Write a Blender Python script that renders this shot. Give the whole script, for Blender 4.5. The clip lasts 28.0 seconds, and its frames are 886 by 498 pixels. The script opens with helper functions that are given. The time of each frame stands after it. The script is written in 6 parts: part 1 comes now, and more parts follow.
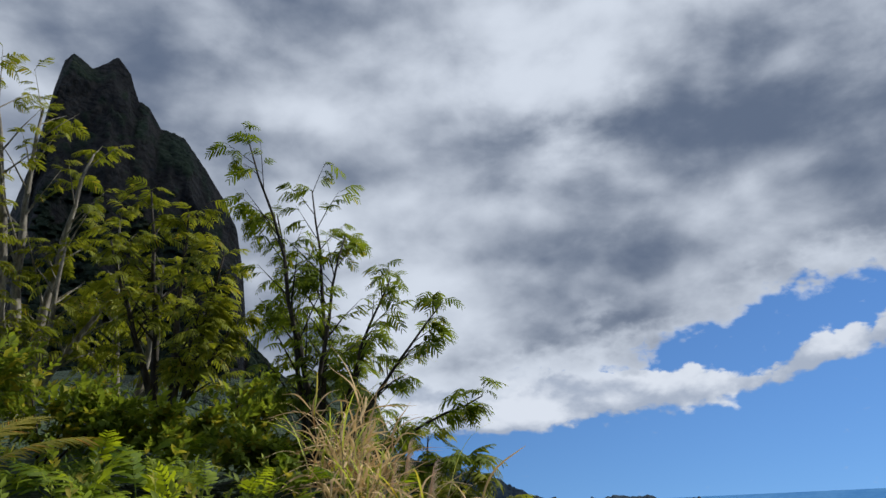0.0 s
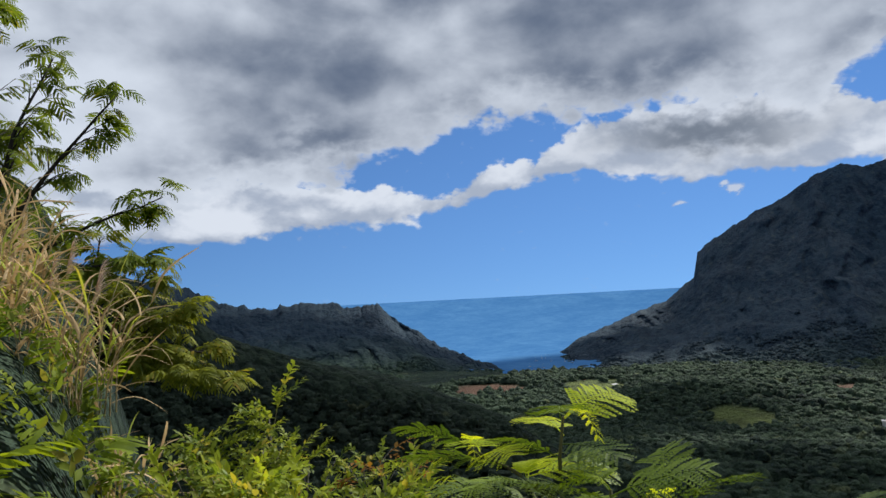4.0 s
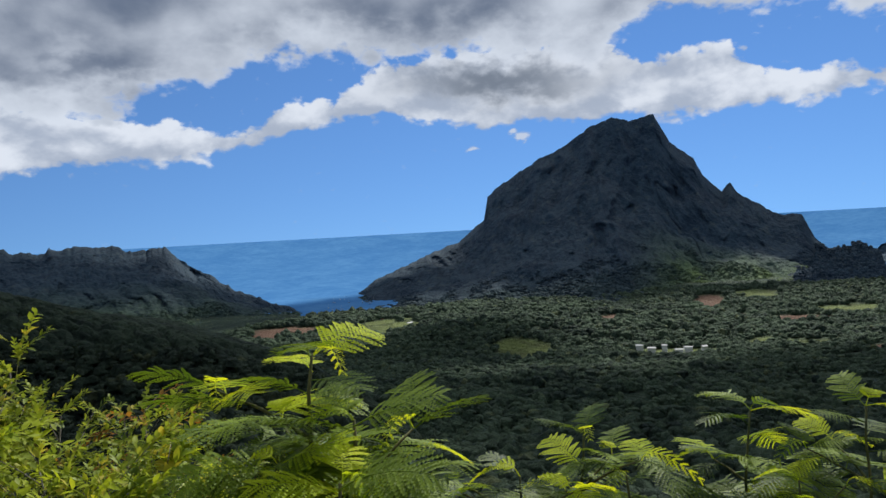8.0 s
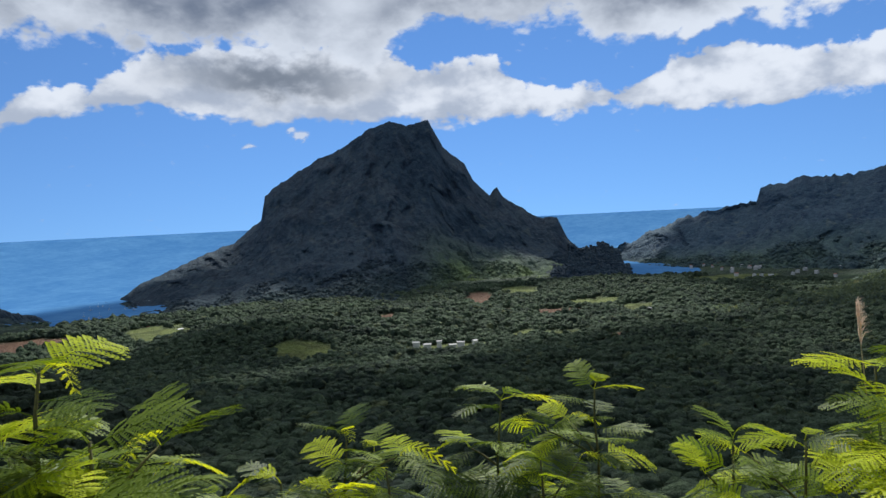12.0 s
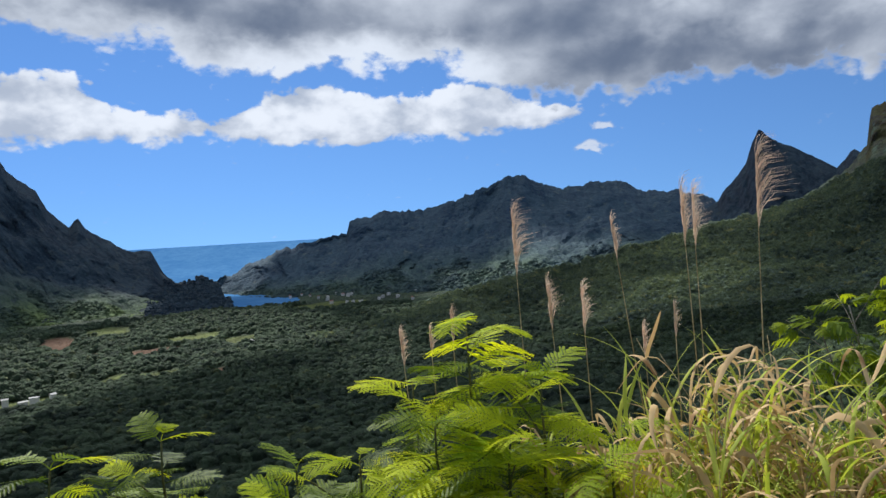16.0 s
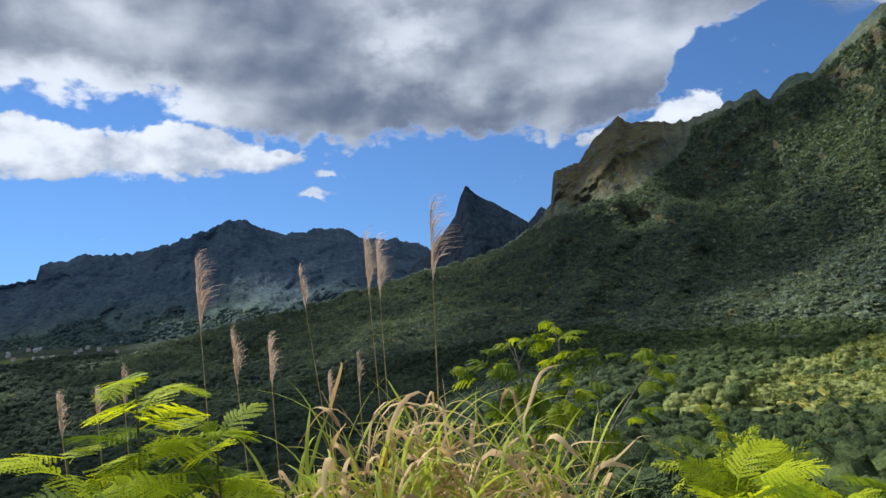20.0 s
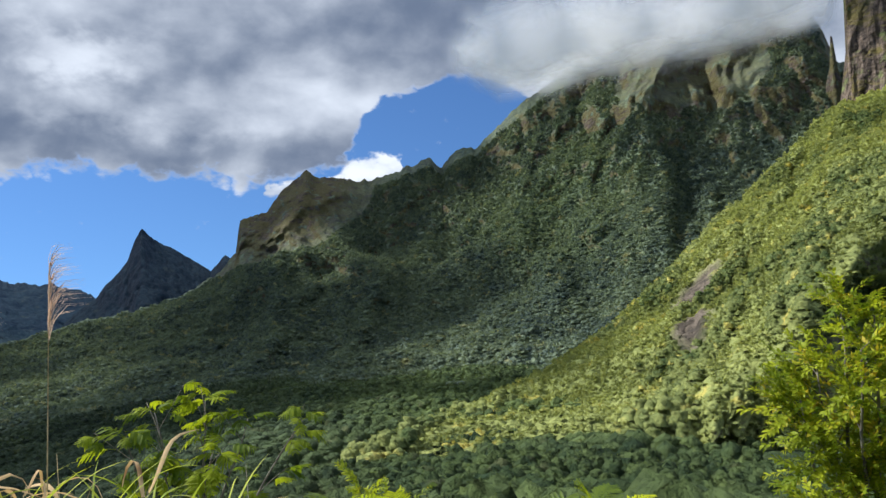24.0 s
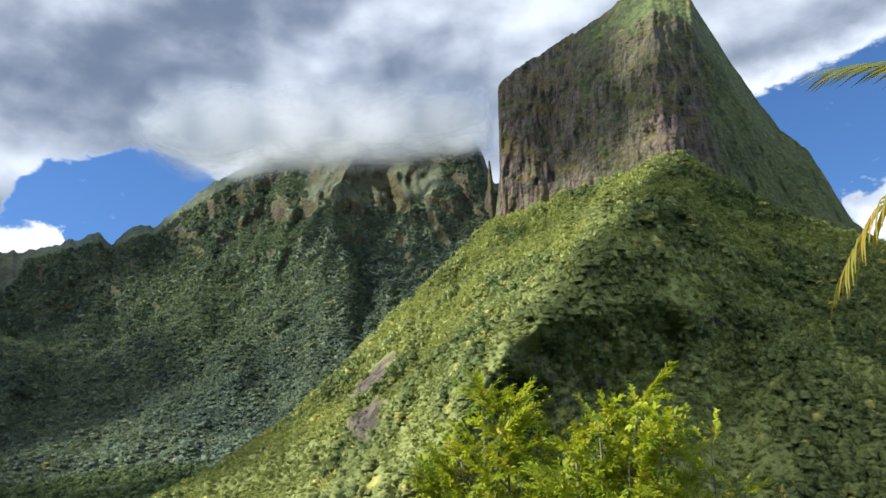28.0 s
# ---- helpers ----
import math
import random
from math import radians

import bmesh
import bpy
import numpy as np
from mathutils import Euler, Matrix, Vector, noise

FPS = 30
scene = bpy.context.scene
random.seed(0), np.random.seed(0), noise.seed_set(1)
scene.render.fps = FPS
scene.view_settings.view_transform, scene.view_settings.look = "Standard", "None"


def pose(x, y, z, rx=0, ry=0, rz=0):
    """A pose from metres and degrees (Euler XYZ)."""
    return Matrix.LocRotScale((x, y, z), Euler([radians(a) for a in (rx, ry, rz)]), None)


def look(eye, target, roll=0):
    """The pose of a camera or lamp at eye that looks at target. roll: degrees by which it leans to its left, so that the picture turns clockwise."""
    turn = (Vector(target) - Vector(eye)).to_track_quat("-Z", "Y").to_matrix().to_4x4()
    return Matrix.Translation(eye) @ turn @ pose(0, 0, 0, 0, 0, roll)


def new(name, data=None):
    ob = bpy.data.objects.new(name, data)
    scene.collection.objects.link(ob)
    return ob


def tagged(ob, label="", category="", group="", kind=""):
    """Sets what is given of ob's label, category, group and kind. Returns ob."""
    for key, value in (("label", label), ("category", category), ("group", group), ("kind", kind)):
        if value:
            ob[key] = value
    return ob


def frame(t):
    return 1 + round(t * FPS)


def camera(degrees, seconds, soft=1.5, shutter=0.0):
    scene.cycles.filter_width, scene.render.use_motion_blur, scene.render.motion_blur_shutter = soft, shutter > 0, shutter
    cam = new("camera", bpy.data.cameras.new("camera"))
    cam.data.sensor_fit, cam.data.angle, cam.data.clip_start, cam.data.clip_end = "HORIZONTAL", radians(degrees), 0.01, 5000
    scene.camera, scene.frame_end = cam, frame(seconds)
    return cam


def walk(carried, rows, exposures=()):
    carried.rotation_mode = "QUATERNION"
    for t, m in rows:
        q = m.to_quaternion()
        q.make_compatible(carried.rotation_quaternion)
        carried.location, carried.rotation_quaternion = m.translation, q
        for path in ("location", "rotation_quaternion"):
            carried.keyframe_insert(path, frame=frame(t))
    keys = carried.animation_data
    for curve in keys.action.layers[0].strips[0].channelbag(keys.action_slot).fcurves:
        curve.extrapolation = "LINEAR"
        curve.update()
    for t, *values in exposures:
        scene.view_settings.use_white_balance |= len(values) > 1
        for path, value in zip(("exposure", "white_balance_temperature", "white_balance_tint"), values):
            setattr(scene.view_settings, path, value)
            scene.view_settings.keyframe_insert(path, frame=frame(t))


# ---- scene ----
# Eye path: seconds, place in metres, turn in degrees. Bearings run clockwise from +y.
cam = camera(64.30, 28.0)
PATH = [
    (0, 0.000, 0.000, 1.600, 110.20, 2.47, 0.91),
    (0.5, 0.013, 0.001, 1.587, 107.99, 2.66, -2.52),
    (1, 0.027, -0.005, 1.576, 106.02, 2.81, -5.79),
    (1.5, 0.040, -0.010, 1.568, 103.79, 2.94, -8.60),
    (2, 0.063, -0.014, 1.558, 101.23, 3.15, -11.26),
    (2.5, 0.086, -0.021, 1.542, 98.55, 3.23, -14.44),
    (3, 0.103, -0.030, 1.528, 96.56, 3.16, -17.56),
    (3.5, 0.102, -0.029, 1.522, 95.21, 3.01, -20.59),
    (4, 0.112, -0.041, 1.509, 94.15, 2.99, -23.36),
    (4.5, 0.122, -0.057, 1.508, 93.03, 3.01, -25.91),
    (6.5, 0.211, -0.116, 1.493, 89.64, 3.12, -34.02),
    (7, 0.259, -0.167, 1.478, 88.99, 3.23, -35.56),
    (7.5, 0.275, -0.193, 1.482, 88.69, 3.10, -37.34),
    (8, 0.290, -0.189, 1.487, 88.58, 3.17, -39.63),
    (8.5, 0.297, -0.203, 1.484, 88.46, 3.28, -42.20),
    (9, 0.288, -0.211, 1.484, 88.27, 3.39, -44.55),
    (9.5, 0.294, -0.221, 1.485, 88.10, 3.37, -46.44),
    (10, 0.303, -0.227, 1.490, 87.93, 3.28, -48.01),
    (10.5, 0.308, -0.243, 1.490, 87.80, 3.18, -49.44),
    (11, 0.321, -0.259, 1.491, 87.76, 3.18, -51.14),
    (11.5, 0.338, -0.275, 1.498, 87.74, 2.93, -53.62),
    (12, 0.339, -0.296, 1.504, 87.71, 2.82, -57.43),
    (12.5, 0.358, -0.313, 1.511, 87.49, 2.71, -62.39),
    (13, 0.373, -0.360, 1.512, 87.27, 2.70, -68.08),
    (13.5, 0.384, -0.398, 1.519, 87.11, 2.56, -73.44),
    (15.5, 0.411, -0.534, 1.555, 88.11, 3.49, -86.38),
    (16, 0.392, -0.561, 1.563, 88.59, 3.37, -89.18),
    (16.5, 0.390, -0.608, 1.571, 88.97, 3.29, -92.08),
    (17, 0.391, -0.650, 1.577, 89.22, 3.30, -94.89),
    (17.5, 0.376, -0.683, 1.588, 89.65, 2.98, -97.86),
    (18, 0.373, -0.718, 1.593, 90.04, 2.77, -101.04),
    (18.5, 0.367, -0.747, 1.595, 90.38, 2.84, -103.99),
    (19, 0.356, -0.794, 1.598, 90.61, 2.81, -106.64),
    (19.5, 0.351, -0.832, 1.594, 90.84, 2.96, -109.03),
    (20, 0.343, -0.870, 1.597, 91.10, 3.02, -111.42),
    (20.5, 0.330, -0.883, 1.604, 91.32, 2.68, -114.57),
    (21, 0.321, -0.913, 1.613, 91.46, 2.25, -118.37),
    (21.5, 0.309, -0.962, 1.613, 91.51, 2.03, -122.12),
    (23.5, 0.143, -1.125, 1.658, 93.66, 2.23, -133.76),
    (24, 0.118, -1.152, 1.656, 94.07, 2.24, -136.63),
    (24.5, 0.092, -1.181, 1.661, 94.65, 2.21, -139.85),
    (25, 0.079, -1.179, 1.670, 95.41, 2.03, -142.97),
    (25.5, 0.076, -1.166, 1.679, 96.16, 1.68, -145.60),
    (26, 0.064, -1.154, 1.686, 96.66, 1.40, -147.98),
    (26.5, 0.048, -1.157, 1.690, 97.54, 1.41, -150.88),
    (27, 0.023, -1.178, 1.703, 98.59, 1.69, -154.60),
    (27.5, -0.002, -1.193, 1.708, 99.51, 2.05, -158.46),
    (28, -0.017, -1.193, 1.710, 100.31, 2.31, -162.05),
]
walk(cam, [(t, pose(x, y, z, rx, ry, rz)) for t, x, y, z, rx, ry, rz in PATH],
     exposures=[(0.0, -0.1, 6150, 10), (5.0, -0.08, 6150, 10), (10.0, 0.0, 6150, 10), (16.0, 0.13, 6150, 10), (20.0, 0.18, 6150, 10), (24.0, 0.36, 6150, 10), (28.0, 0.60, 6150, 10)])

# ---- world, sun ----
EYE, SEA = 1.6, -238.0
SUN_AZ, SUN_EL = 62.0, 42.0
sun_data = bpy.data.lights.new("sun", "SUN")
sun_data.energy, sun_data.angle, sun_data.color = 4.8, radians(0.6), (1.0, 0.94, 0.83)
sun = new("sun", sun_data)
sun.matrix_world = look((0, 0, 0), (-math.sin(radians(SUN_AZ)) * math.cos(radians(SUN_EL)), -math.cos(radians(SUN_AZ)) * math.cos(radians(SUN_EL)), -math.sin(radians(SUN_EL))))


class Nodes:
    """Short writing for shader nodes."""

    def __init__(self, tree):
        self.tree = tree

    def add(self, kind, ins=(), **props):
        n = self.tree.nodes.new(kind)
        if kind == "ShaderNodeMath":
            n.operation = props.pop("op")
            n.use_clamp = props.pop("clamp", False)
        elif kind == "ShaderNodeMix":
            n.data_type, n.blend_type = "RGBA", props.pop("blend", "MIX")
        elif kind == "ShaderNodeVectorMath":
            n.operation = props.pop("op")
        elif kind == "ShaderNodeTexSky":
            n.sky_type, n.sun_disc = "NISHITA", False
            n.sun_elevation, n.sun_rotation = props.pop("elevation"), props.pop("rotation")
            n.air_density, n.dust_density, n.ozone_density = props.pop("air"), props.pop("dust"), props.pop("ozone")
        elif kind == "ShaderNodeAttribute":
            n.attribute_name = props.pop("name")
        elif kind == "ShaderNodeTexVoronoi":
            n.feature = props.pop("feature", "F1")
        items = ins.items() if isinstance(ins, dict) else enumerate(ins)
        for k, v in items:
            self.put(n.inputs[k], v)
        return n

    def put(self, socket, v):
        if isinstance(v, bpy.types.NodeSocket):
            self.tree.links.new(v, socket)
        elif isinstance(v, bpy.types.Node):
            self.tree.links.new(v.outputs[0], socket)
        else:
            socket.default_value = v

    def math(self, op, a, b=0.0, clamp=False):
        return self.add("ShaderNodeMath", (a, b), op=op, clamp=clamp).outputs[0]

    def step(self, x, lo, hi):
        n = self.tree.nodes.new("ShaderNodeMapRange")
        n.interpolation_type = "SMOOTHSTEP"
        for k, v in zip(("Value", "From Min", "From Max", "To Min", "To Max"), (x, lo, hi, 0.0, 1.0)):
            self.put(n.inputs[k], v)
        return n.outputs[0]

    def noise(self, vec, scale, detail=4.0, rough=0.55, warp=0.0):
        n = self.add("ShaderNodeTexNoise", {"Vector": vec, "Scale": scale, "Detail": detail, "Roughness": rough, "Distortion": warp})
        return n.outputs[0]

    def mix(self, f, a, b, blend="MIX"):
        n = self.add("ShaderNodeMix", blend=blend)
        self.put(n.inputs[0], f), self.put(n.inputs[6], a), self.put(n.inputs[7], b)
        return n.outputs[2]

    def curve(self, x, lo, hi, pts, top):
        """A piecewise smooth function of x, for x from lo to hi and values from 0 to top."""
        n = self.tree.nodes.new("ShaderNodeFloatCurve")
        c = n.mapping.curves[0]
        while len(c.points) < len(pts):
            c.points.new(0.5, 0.5)
        for p, (px, py) in zip(c.points, pts):
            p.location = ((px - lo) / (hi - lo), py / top)
        n.mapping.update()
        self.put(n.inputs["Value"], self.math("DIVIDE", self.math("SUBTRACT", x, lo), hi - lo))
        return self.math("MULTIPLY", n.outputs[0], top)


world = bpy.data.worlds.new("sky")
scene.world = world
world.use_nodes = True
W = Nodes(world.node_tree)
world.node_tree.nodes.clear()
coord = W.add("ShaderNodeTexCoord").outputs["Generated"]
lifted = W.add("ShaderNodeVectorMath", (W.add("ShaderNodeVectorMath", (coord, (1.0, 1.0, 0.85)), op="MULTIPLY").outputs[0], (0.0, 0.0, 0.16)), op="ADD").outputs[0]
SKY = W.add("ShaderNodeTexSky", {"Vector": lifted}, elevation=radians(SUN_EL), rotation=radians(SUN_AZ), air=1.0, dust=0.0, ozone=5.0).outputs[0]
xyz = W.add("ShaderNodeSeparateXYZ", (coord,))
dx, dy, dz = xyz.outputs
near_at = W.add("ShaderNodeVectorMath", (coord, (1.0, 1.0, 1.6)), op="MULTIPLY").outputs[0]
toward = W.add("ShaderNodeVectorMath", (near_at, (0.016, 0.008, 0.034)), op="ADD").outputs[0]
wide = W.noise(W.add("ShaderNodeVectorMath", (coord, (1.0, 1.0, 1.5)), op="MULTIPLY").outputs[0], 3.6, 2.0, 0.35)
puff = W.noise(near_at, 9.0, 6.0, 0.52, 0.15)
puff_lit = W.noise(toward, 9.0, 6.0, 0.52, 0.15)
soft = W.noise(near_at, 5.5, 2.0, 0.45)
soft_lit = W.noise(W.add("ShaderNodeVectorMath", (near_at, (0.03, 0.015, 0.06)), op="ADD").outputs[0], 5.5, 2.0, 0.45)
fine = W.noise(near_at, 46.0, 4.0, 0.6, 0.2)
bil = W.math("ABSOLUTE", W.math("SUBTRACT", W.math("MULTIPLY", W.noise(near_at, 21.0, 3.0, 0.5), 2.0), 1.0))
bulge = W.math("ADD", W.math("SUBTRACT", puff, 0.5), W.math("MULTIPLY", W.math("SUBTRACT", bil, 0.25), 0.35))
az = W.math("MULTIPLY", W.math("ARCTAN2", dx, dy), 57.2958)
true_az = az
az = W.math("ADD", az, W.math("MULTIPLY", W.math("SUBTRACT", W.noise(near_at, 7.0, 3.0), 0.5), 6.0))
el = W.math("MULTIPLY", W.math("ARCSINE", dz), 57.2958)
ragged = W.math("ADD", W.math("MULTIPLY", bulge, 5.4), W.math("MULTIPLY", W.math("SUBTRACT", fine, 0.5), 1.5))
# the grey bank overhead: height of its underside over each bearing
under = W.curve(az, -180.0, 180.0, [(-180, 9.0), (-90, 6.5), (-30, 5.5), (0, 8.0), (8, 8.6), (15, 9.2), (19, 11.4), (28, 12.7), (36, 13.2), (45, 12.9), (52, 12.8), (58, 14.3), (66, 14.2), (74, 12.9), (80, 12.4), (89, 12.4), (94, 10.2), (100, 9.3), (110, 9.1), (120, 9.3), (127, 9.7), (130.5, 12.5), (133.5, 16.4), (140, 16.8), (147, 13.0), (160, 11.0), (180, 9.0)], 20.0)
bank = W.math("SUBTRACT", W.math("ADD", el, W.math("MULTIPLY", ragged, 1.1)), under)
hole = W.math("ADD", W.math("POWER", W.math("DIVIDE", W.math("SUBTRACT", az, -160.0), 22.0), 2.0), W.math("POWER", W.math("DIVIDE", W.math("SUBTRACT", el, 18.0), 11.0), 2.0))
bank = W.math("SUBTRACT", bank, W.math("MULTIPLY", W.math("EXPONENT", W.math("MULTIPLY", hole, -1.0)), 14.0))
# the row of white cumulus below it: base and top over each bearing
base = W.curve(az, -180.0, 180.0, [(-180, 19.0), (-171, 19.0), (-166, 7.5), (-150, 7.0), (-140, 19.0), (-60, 19.0), (-40, 4.5), (-10, 4.9), (0, 5.2), (12, 5.6), (23, 6.4), (27, 7.7), (36, 9.0), (38, 8.5), (41, 8.1), (50, 8.1), (57, 7.6), (63, 7.7), (77, 7.7), (80, 7.2), (90, 7.2), (97, 7.8), (101, 8.7), (104, 10.0), (112, 19.0), (119, 19.0), (123, 8.6), (134, 8.8), (138, 19.0), (180, 19.0)], 20.0)
crest = W.curve(az, -180.0, 180.0, [(-180, 0.0), (-171, 7.0), (-166, 12.5), (-150, 14.0), (-140, 0.0), (-60, 0.0), (-30, 12.0), (0, 12.0), (10, 10.6), (19, 9.2), (28, 10.4), (34, 12.2), (37, 14.5), (52, 14.5), (56, 13.3), (60, 13.4), (63, 12.6), (65, 10.9), (70, 10.5), (75, 10.6), (77, 12.6), (81, 12.9), (84, 11.0), (88, 11.5), (92, 11.7), (97, 10.2), (101, 9.6), (104, 8.0), (112, 0.0), (119, 0.0), (123, 9.6), (128, 10.8), (132, 12.0), (134, 11.4), (138, 0.0), (180, 0.0)], 20.0)
row = W.math("MINIMUM", W.math("SUBTRACT", W.math("ADD", el, W.math("MULTIPLY", ragged, 0.65)), base), W.math("SUBTRACT", crest, W.math("SUBTRACT", el, W.math("MULTIPLY", ragged, 0.9))))
veil_bank, veil_row = W.step(bank, 0.0, 1.1), W.step(row, 0.0, 0.55)
veil = W.math("MAXIMUM", veil_bank, veil_row)
# bright lobes towards the sun, grey below and in the heart
relief = W.math("MULTIPLY", W.math("SUBTRACT", puff, puff_lit), 2.6)
tall_row = W.step(W.math("SUBTRACT", el, base), -0.6, 2.0)
lobe = W.step(W.math("ADD", W.math("ADD", relief, W.math("MULTIPLY", tall_row, 0.45)), W.math("MULTIPLY", bil, 0.40)), 0.02, 0.80)
white = W.mix(lobe, (0.42, 0.47, 0.56, 1), (0.78, 0.81, 0.86, 1))


def spot(a0, e0, sa_, se_):
    """A soft patch on the sky round a bearing and an elevation."""
    p = W.math("POWER", W.math("DIVIDE", W.math("SUBTRACT", az, a0), sa_), 2.0)
    q = W.math("POWER", W.math("DIVIDE", W.math("SUBTRACT", W.math("ADD", el, ragged), e0), se_), 2.0)
    return W.math("EXPONENT", W.math("MULTIPLY", W.math("ADD", p, q), -1.0))


white = W.mix(W.math("MULTIPLY", spot(45.0, 11.4, 8.0, 1.5), 1.0), white, (0.20, 0.23, 0.28, 1))
tone = W.math("ADD", W.math("ADD", W.math("MULTIPLY", W.math("SUBTRACT", wide, 0.5), 1.35), 0.32), W.math("ADD", W.math("MULTIPLY", relief, 0.42), W.math("MULTIPLY", W.math("SUBTRACT", soft, soft_lit), 1.9)))
rim = W.math("MULTIPLY", W.math("SUBTRACT", 1.0, W.step(bank, 0.6, 4.5)), W.step(az, 104.0, 92.0))
tone = W.math("ADD", tone, W.math("MULTIPLY", rim, 0.55))
for a0, e0, sa_, se_, k in ((10.0, 36.0, 9.0, 6.0, 0.95), (13.0, 30.0, 5.0, 3.0, 0.35), (13.0, 13.6, 3.5, 1.0, 0.6), (-4.0, 16.0, 7.0, 6.0, 0.45), (109.0, 18.2, 5.0, 1.6, 0.6), (14.0, 13.2, 9.0, 1.6, -0.45), (36.0, 24.0, 20.0, 8.0, -0.45), (20.0, 20.0, 12.0, 5.0, -0.15), (82.0, 17.0, 14.0, 3.0, -0.25), (112.0, 11.6, 14.0, 2.0, -0.40), (-24.0, 30.0, 14.0, 8.0, -0.12), (142.0, 24.0, 26.0, 9.0, -0.38), (96.0, 22.0, 12.0, 6.0, -0.25)):
    tone = W.math("ADD", tone, W.math("MULTIPLY", spot(a0, e0, sa_, se_), k))
grey = W.mix(W.step(tone, -0.42, 1.20), (0.130, 0.165, 0.235, 1), (0.72, 0.76, 0.82, 1))
cloud = W.mix(veil_bank, white, grey)
blue = W.mix(1.0, SKY, (0.067, 0.083, 0.099, 1), "MULTIPLY")
# small stray puffs below the row
stray = 0.0
for a0, e0, sa_, se_ in ((46.3, 7.1, 0.75, 0.42), (45.7, 7.5, 0.4, 0.3), (42.4, 6.3, 0.65, 0.26), (101.3, 5.8, 1.3, 0.42), (102.4, 7.3, 0.9, 0.40)):
    p = W.math("POWER", W.math("DIVIDE", W.math("SUBTRACT", true_az, a0), sa_), 2.0)
    q = W.math("POWER", W.math("DIVIDE", W.math("SUBTRACT", W.math("ADD", el, W.math("MULTIPLY", ragged, 0.45)), e0), se_), 2.0)
    stray = W.math("MAXIMUM", stray, W.math("EXPONENT", W.math("MULTIPLY", W.math("ADD", p, q), -1.0)))
stray = W.math("MULTIPLY", W.step(W.math("ADD", stray, W.math("MULTIPLY", W.math("SUBTRACT", fine, 0.5), 1.8)), 0.25, 0.85), 0.85)
cloud = W.mix(W.math("MULTIPLY", stray, W.math("SUBTRACT", 1.0, veil)), cloud, (0.66, 0.70, 0.77, 1))
both = W.mix(W.math("MAXIMUM", veil, stray), blue, cloud)
world_out = W.add("ShaderNodeOutputWorld", (W.add("ShaderNodeBackground", (both, 1.0)),))

# ---- materials ----
MATS = {}


def material(name):
    m = bpy.data.materials.new(name)
    m.use_nodes = True
    m.node_tree.nodes.clear()
    MATS[name] = m
    return m, Nodes(m.node_tree)


def finish(n, col, rough=0.8, height=None, strength=0.4, dist=0.1, spec=0.3, **more):
    ins = {"Base Color": col, "Roughness": rough, "Specular IOR Level": spec}
    ins.update(more)
    if height is not None:
        ins["Normal"] = n.add("ShaderNodeBump", {"Strength": strength, "Distance": dist, "Height": height}).outputs[0]
    return n.add("ShaderNodeOutputMaterial", (n.add("ShaderNodeBsdfPrincipled", ins),))


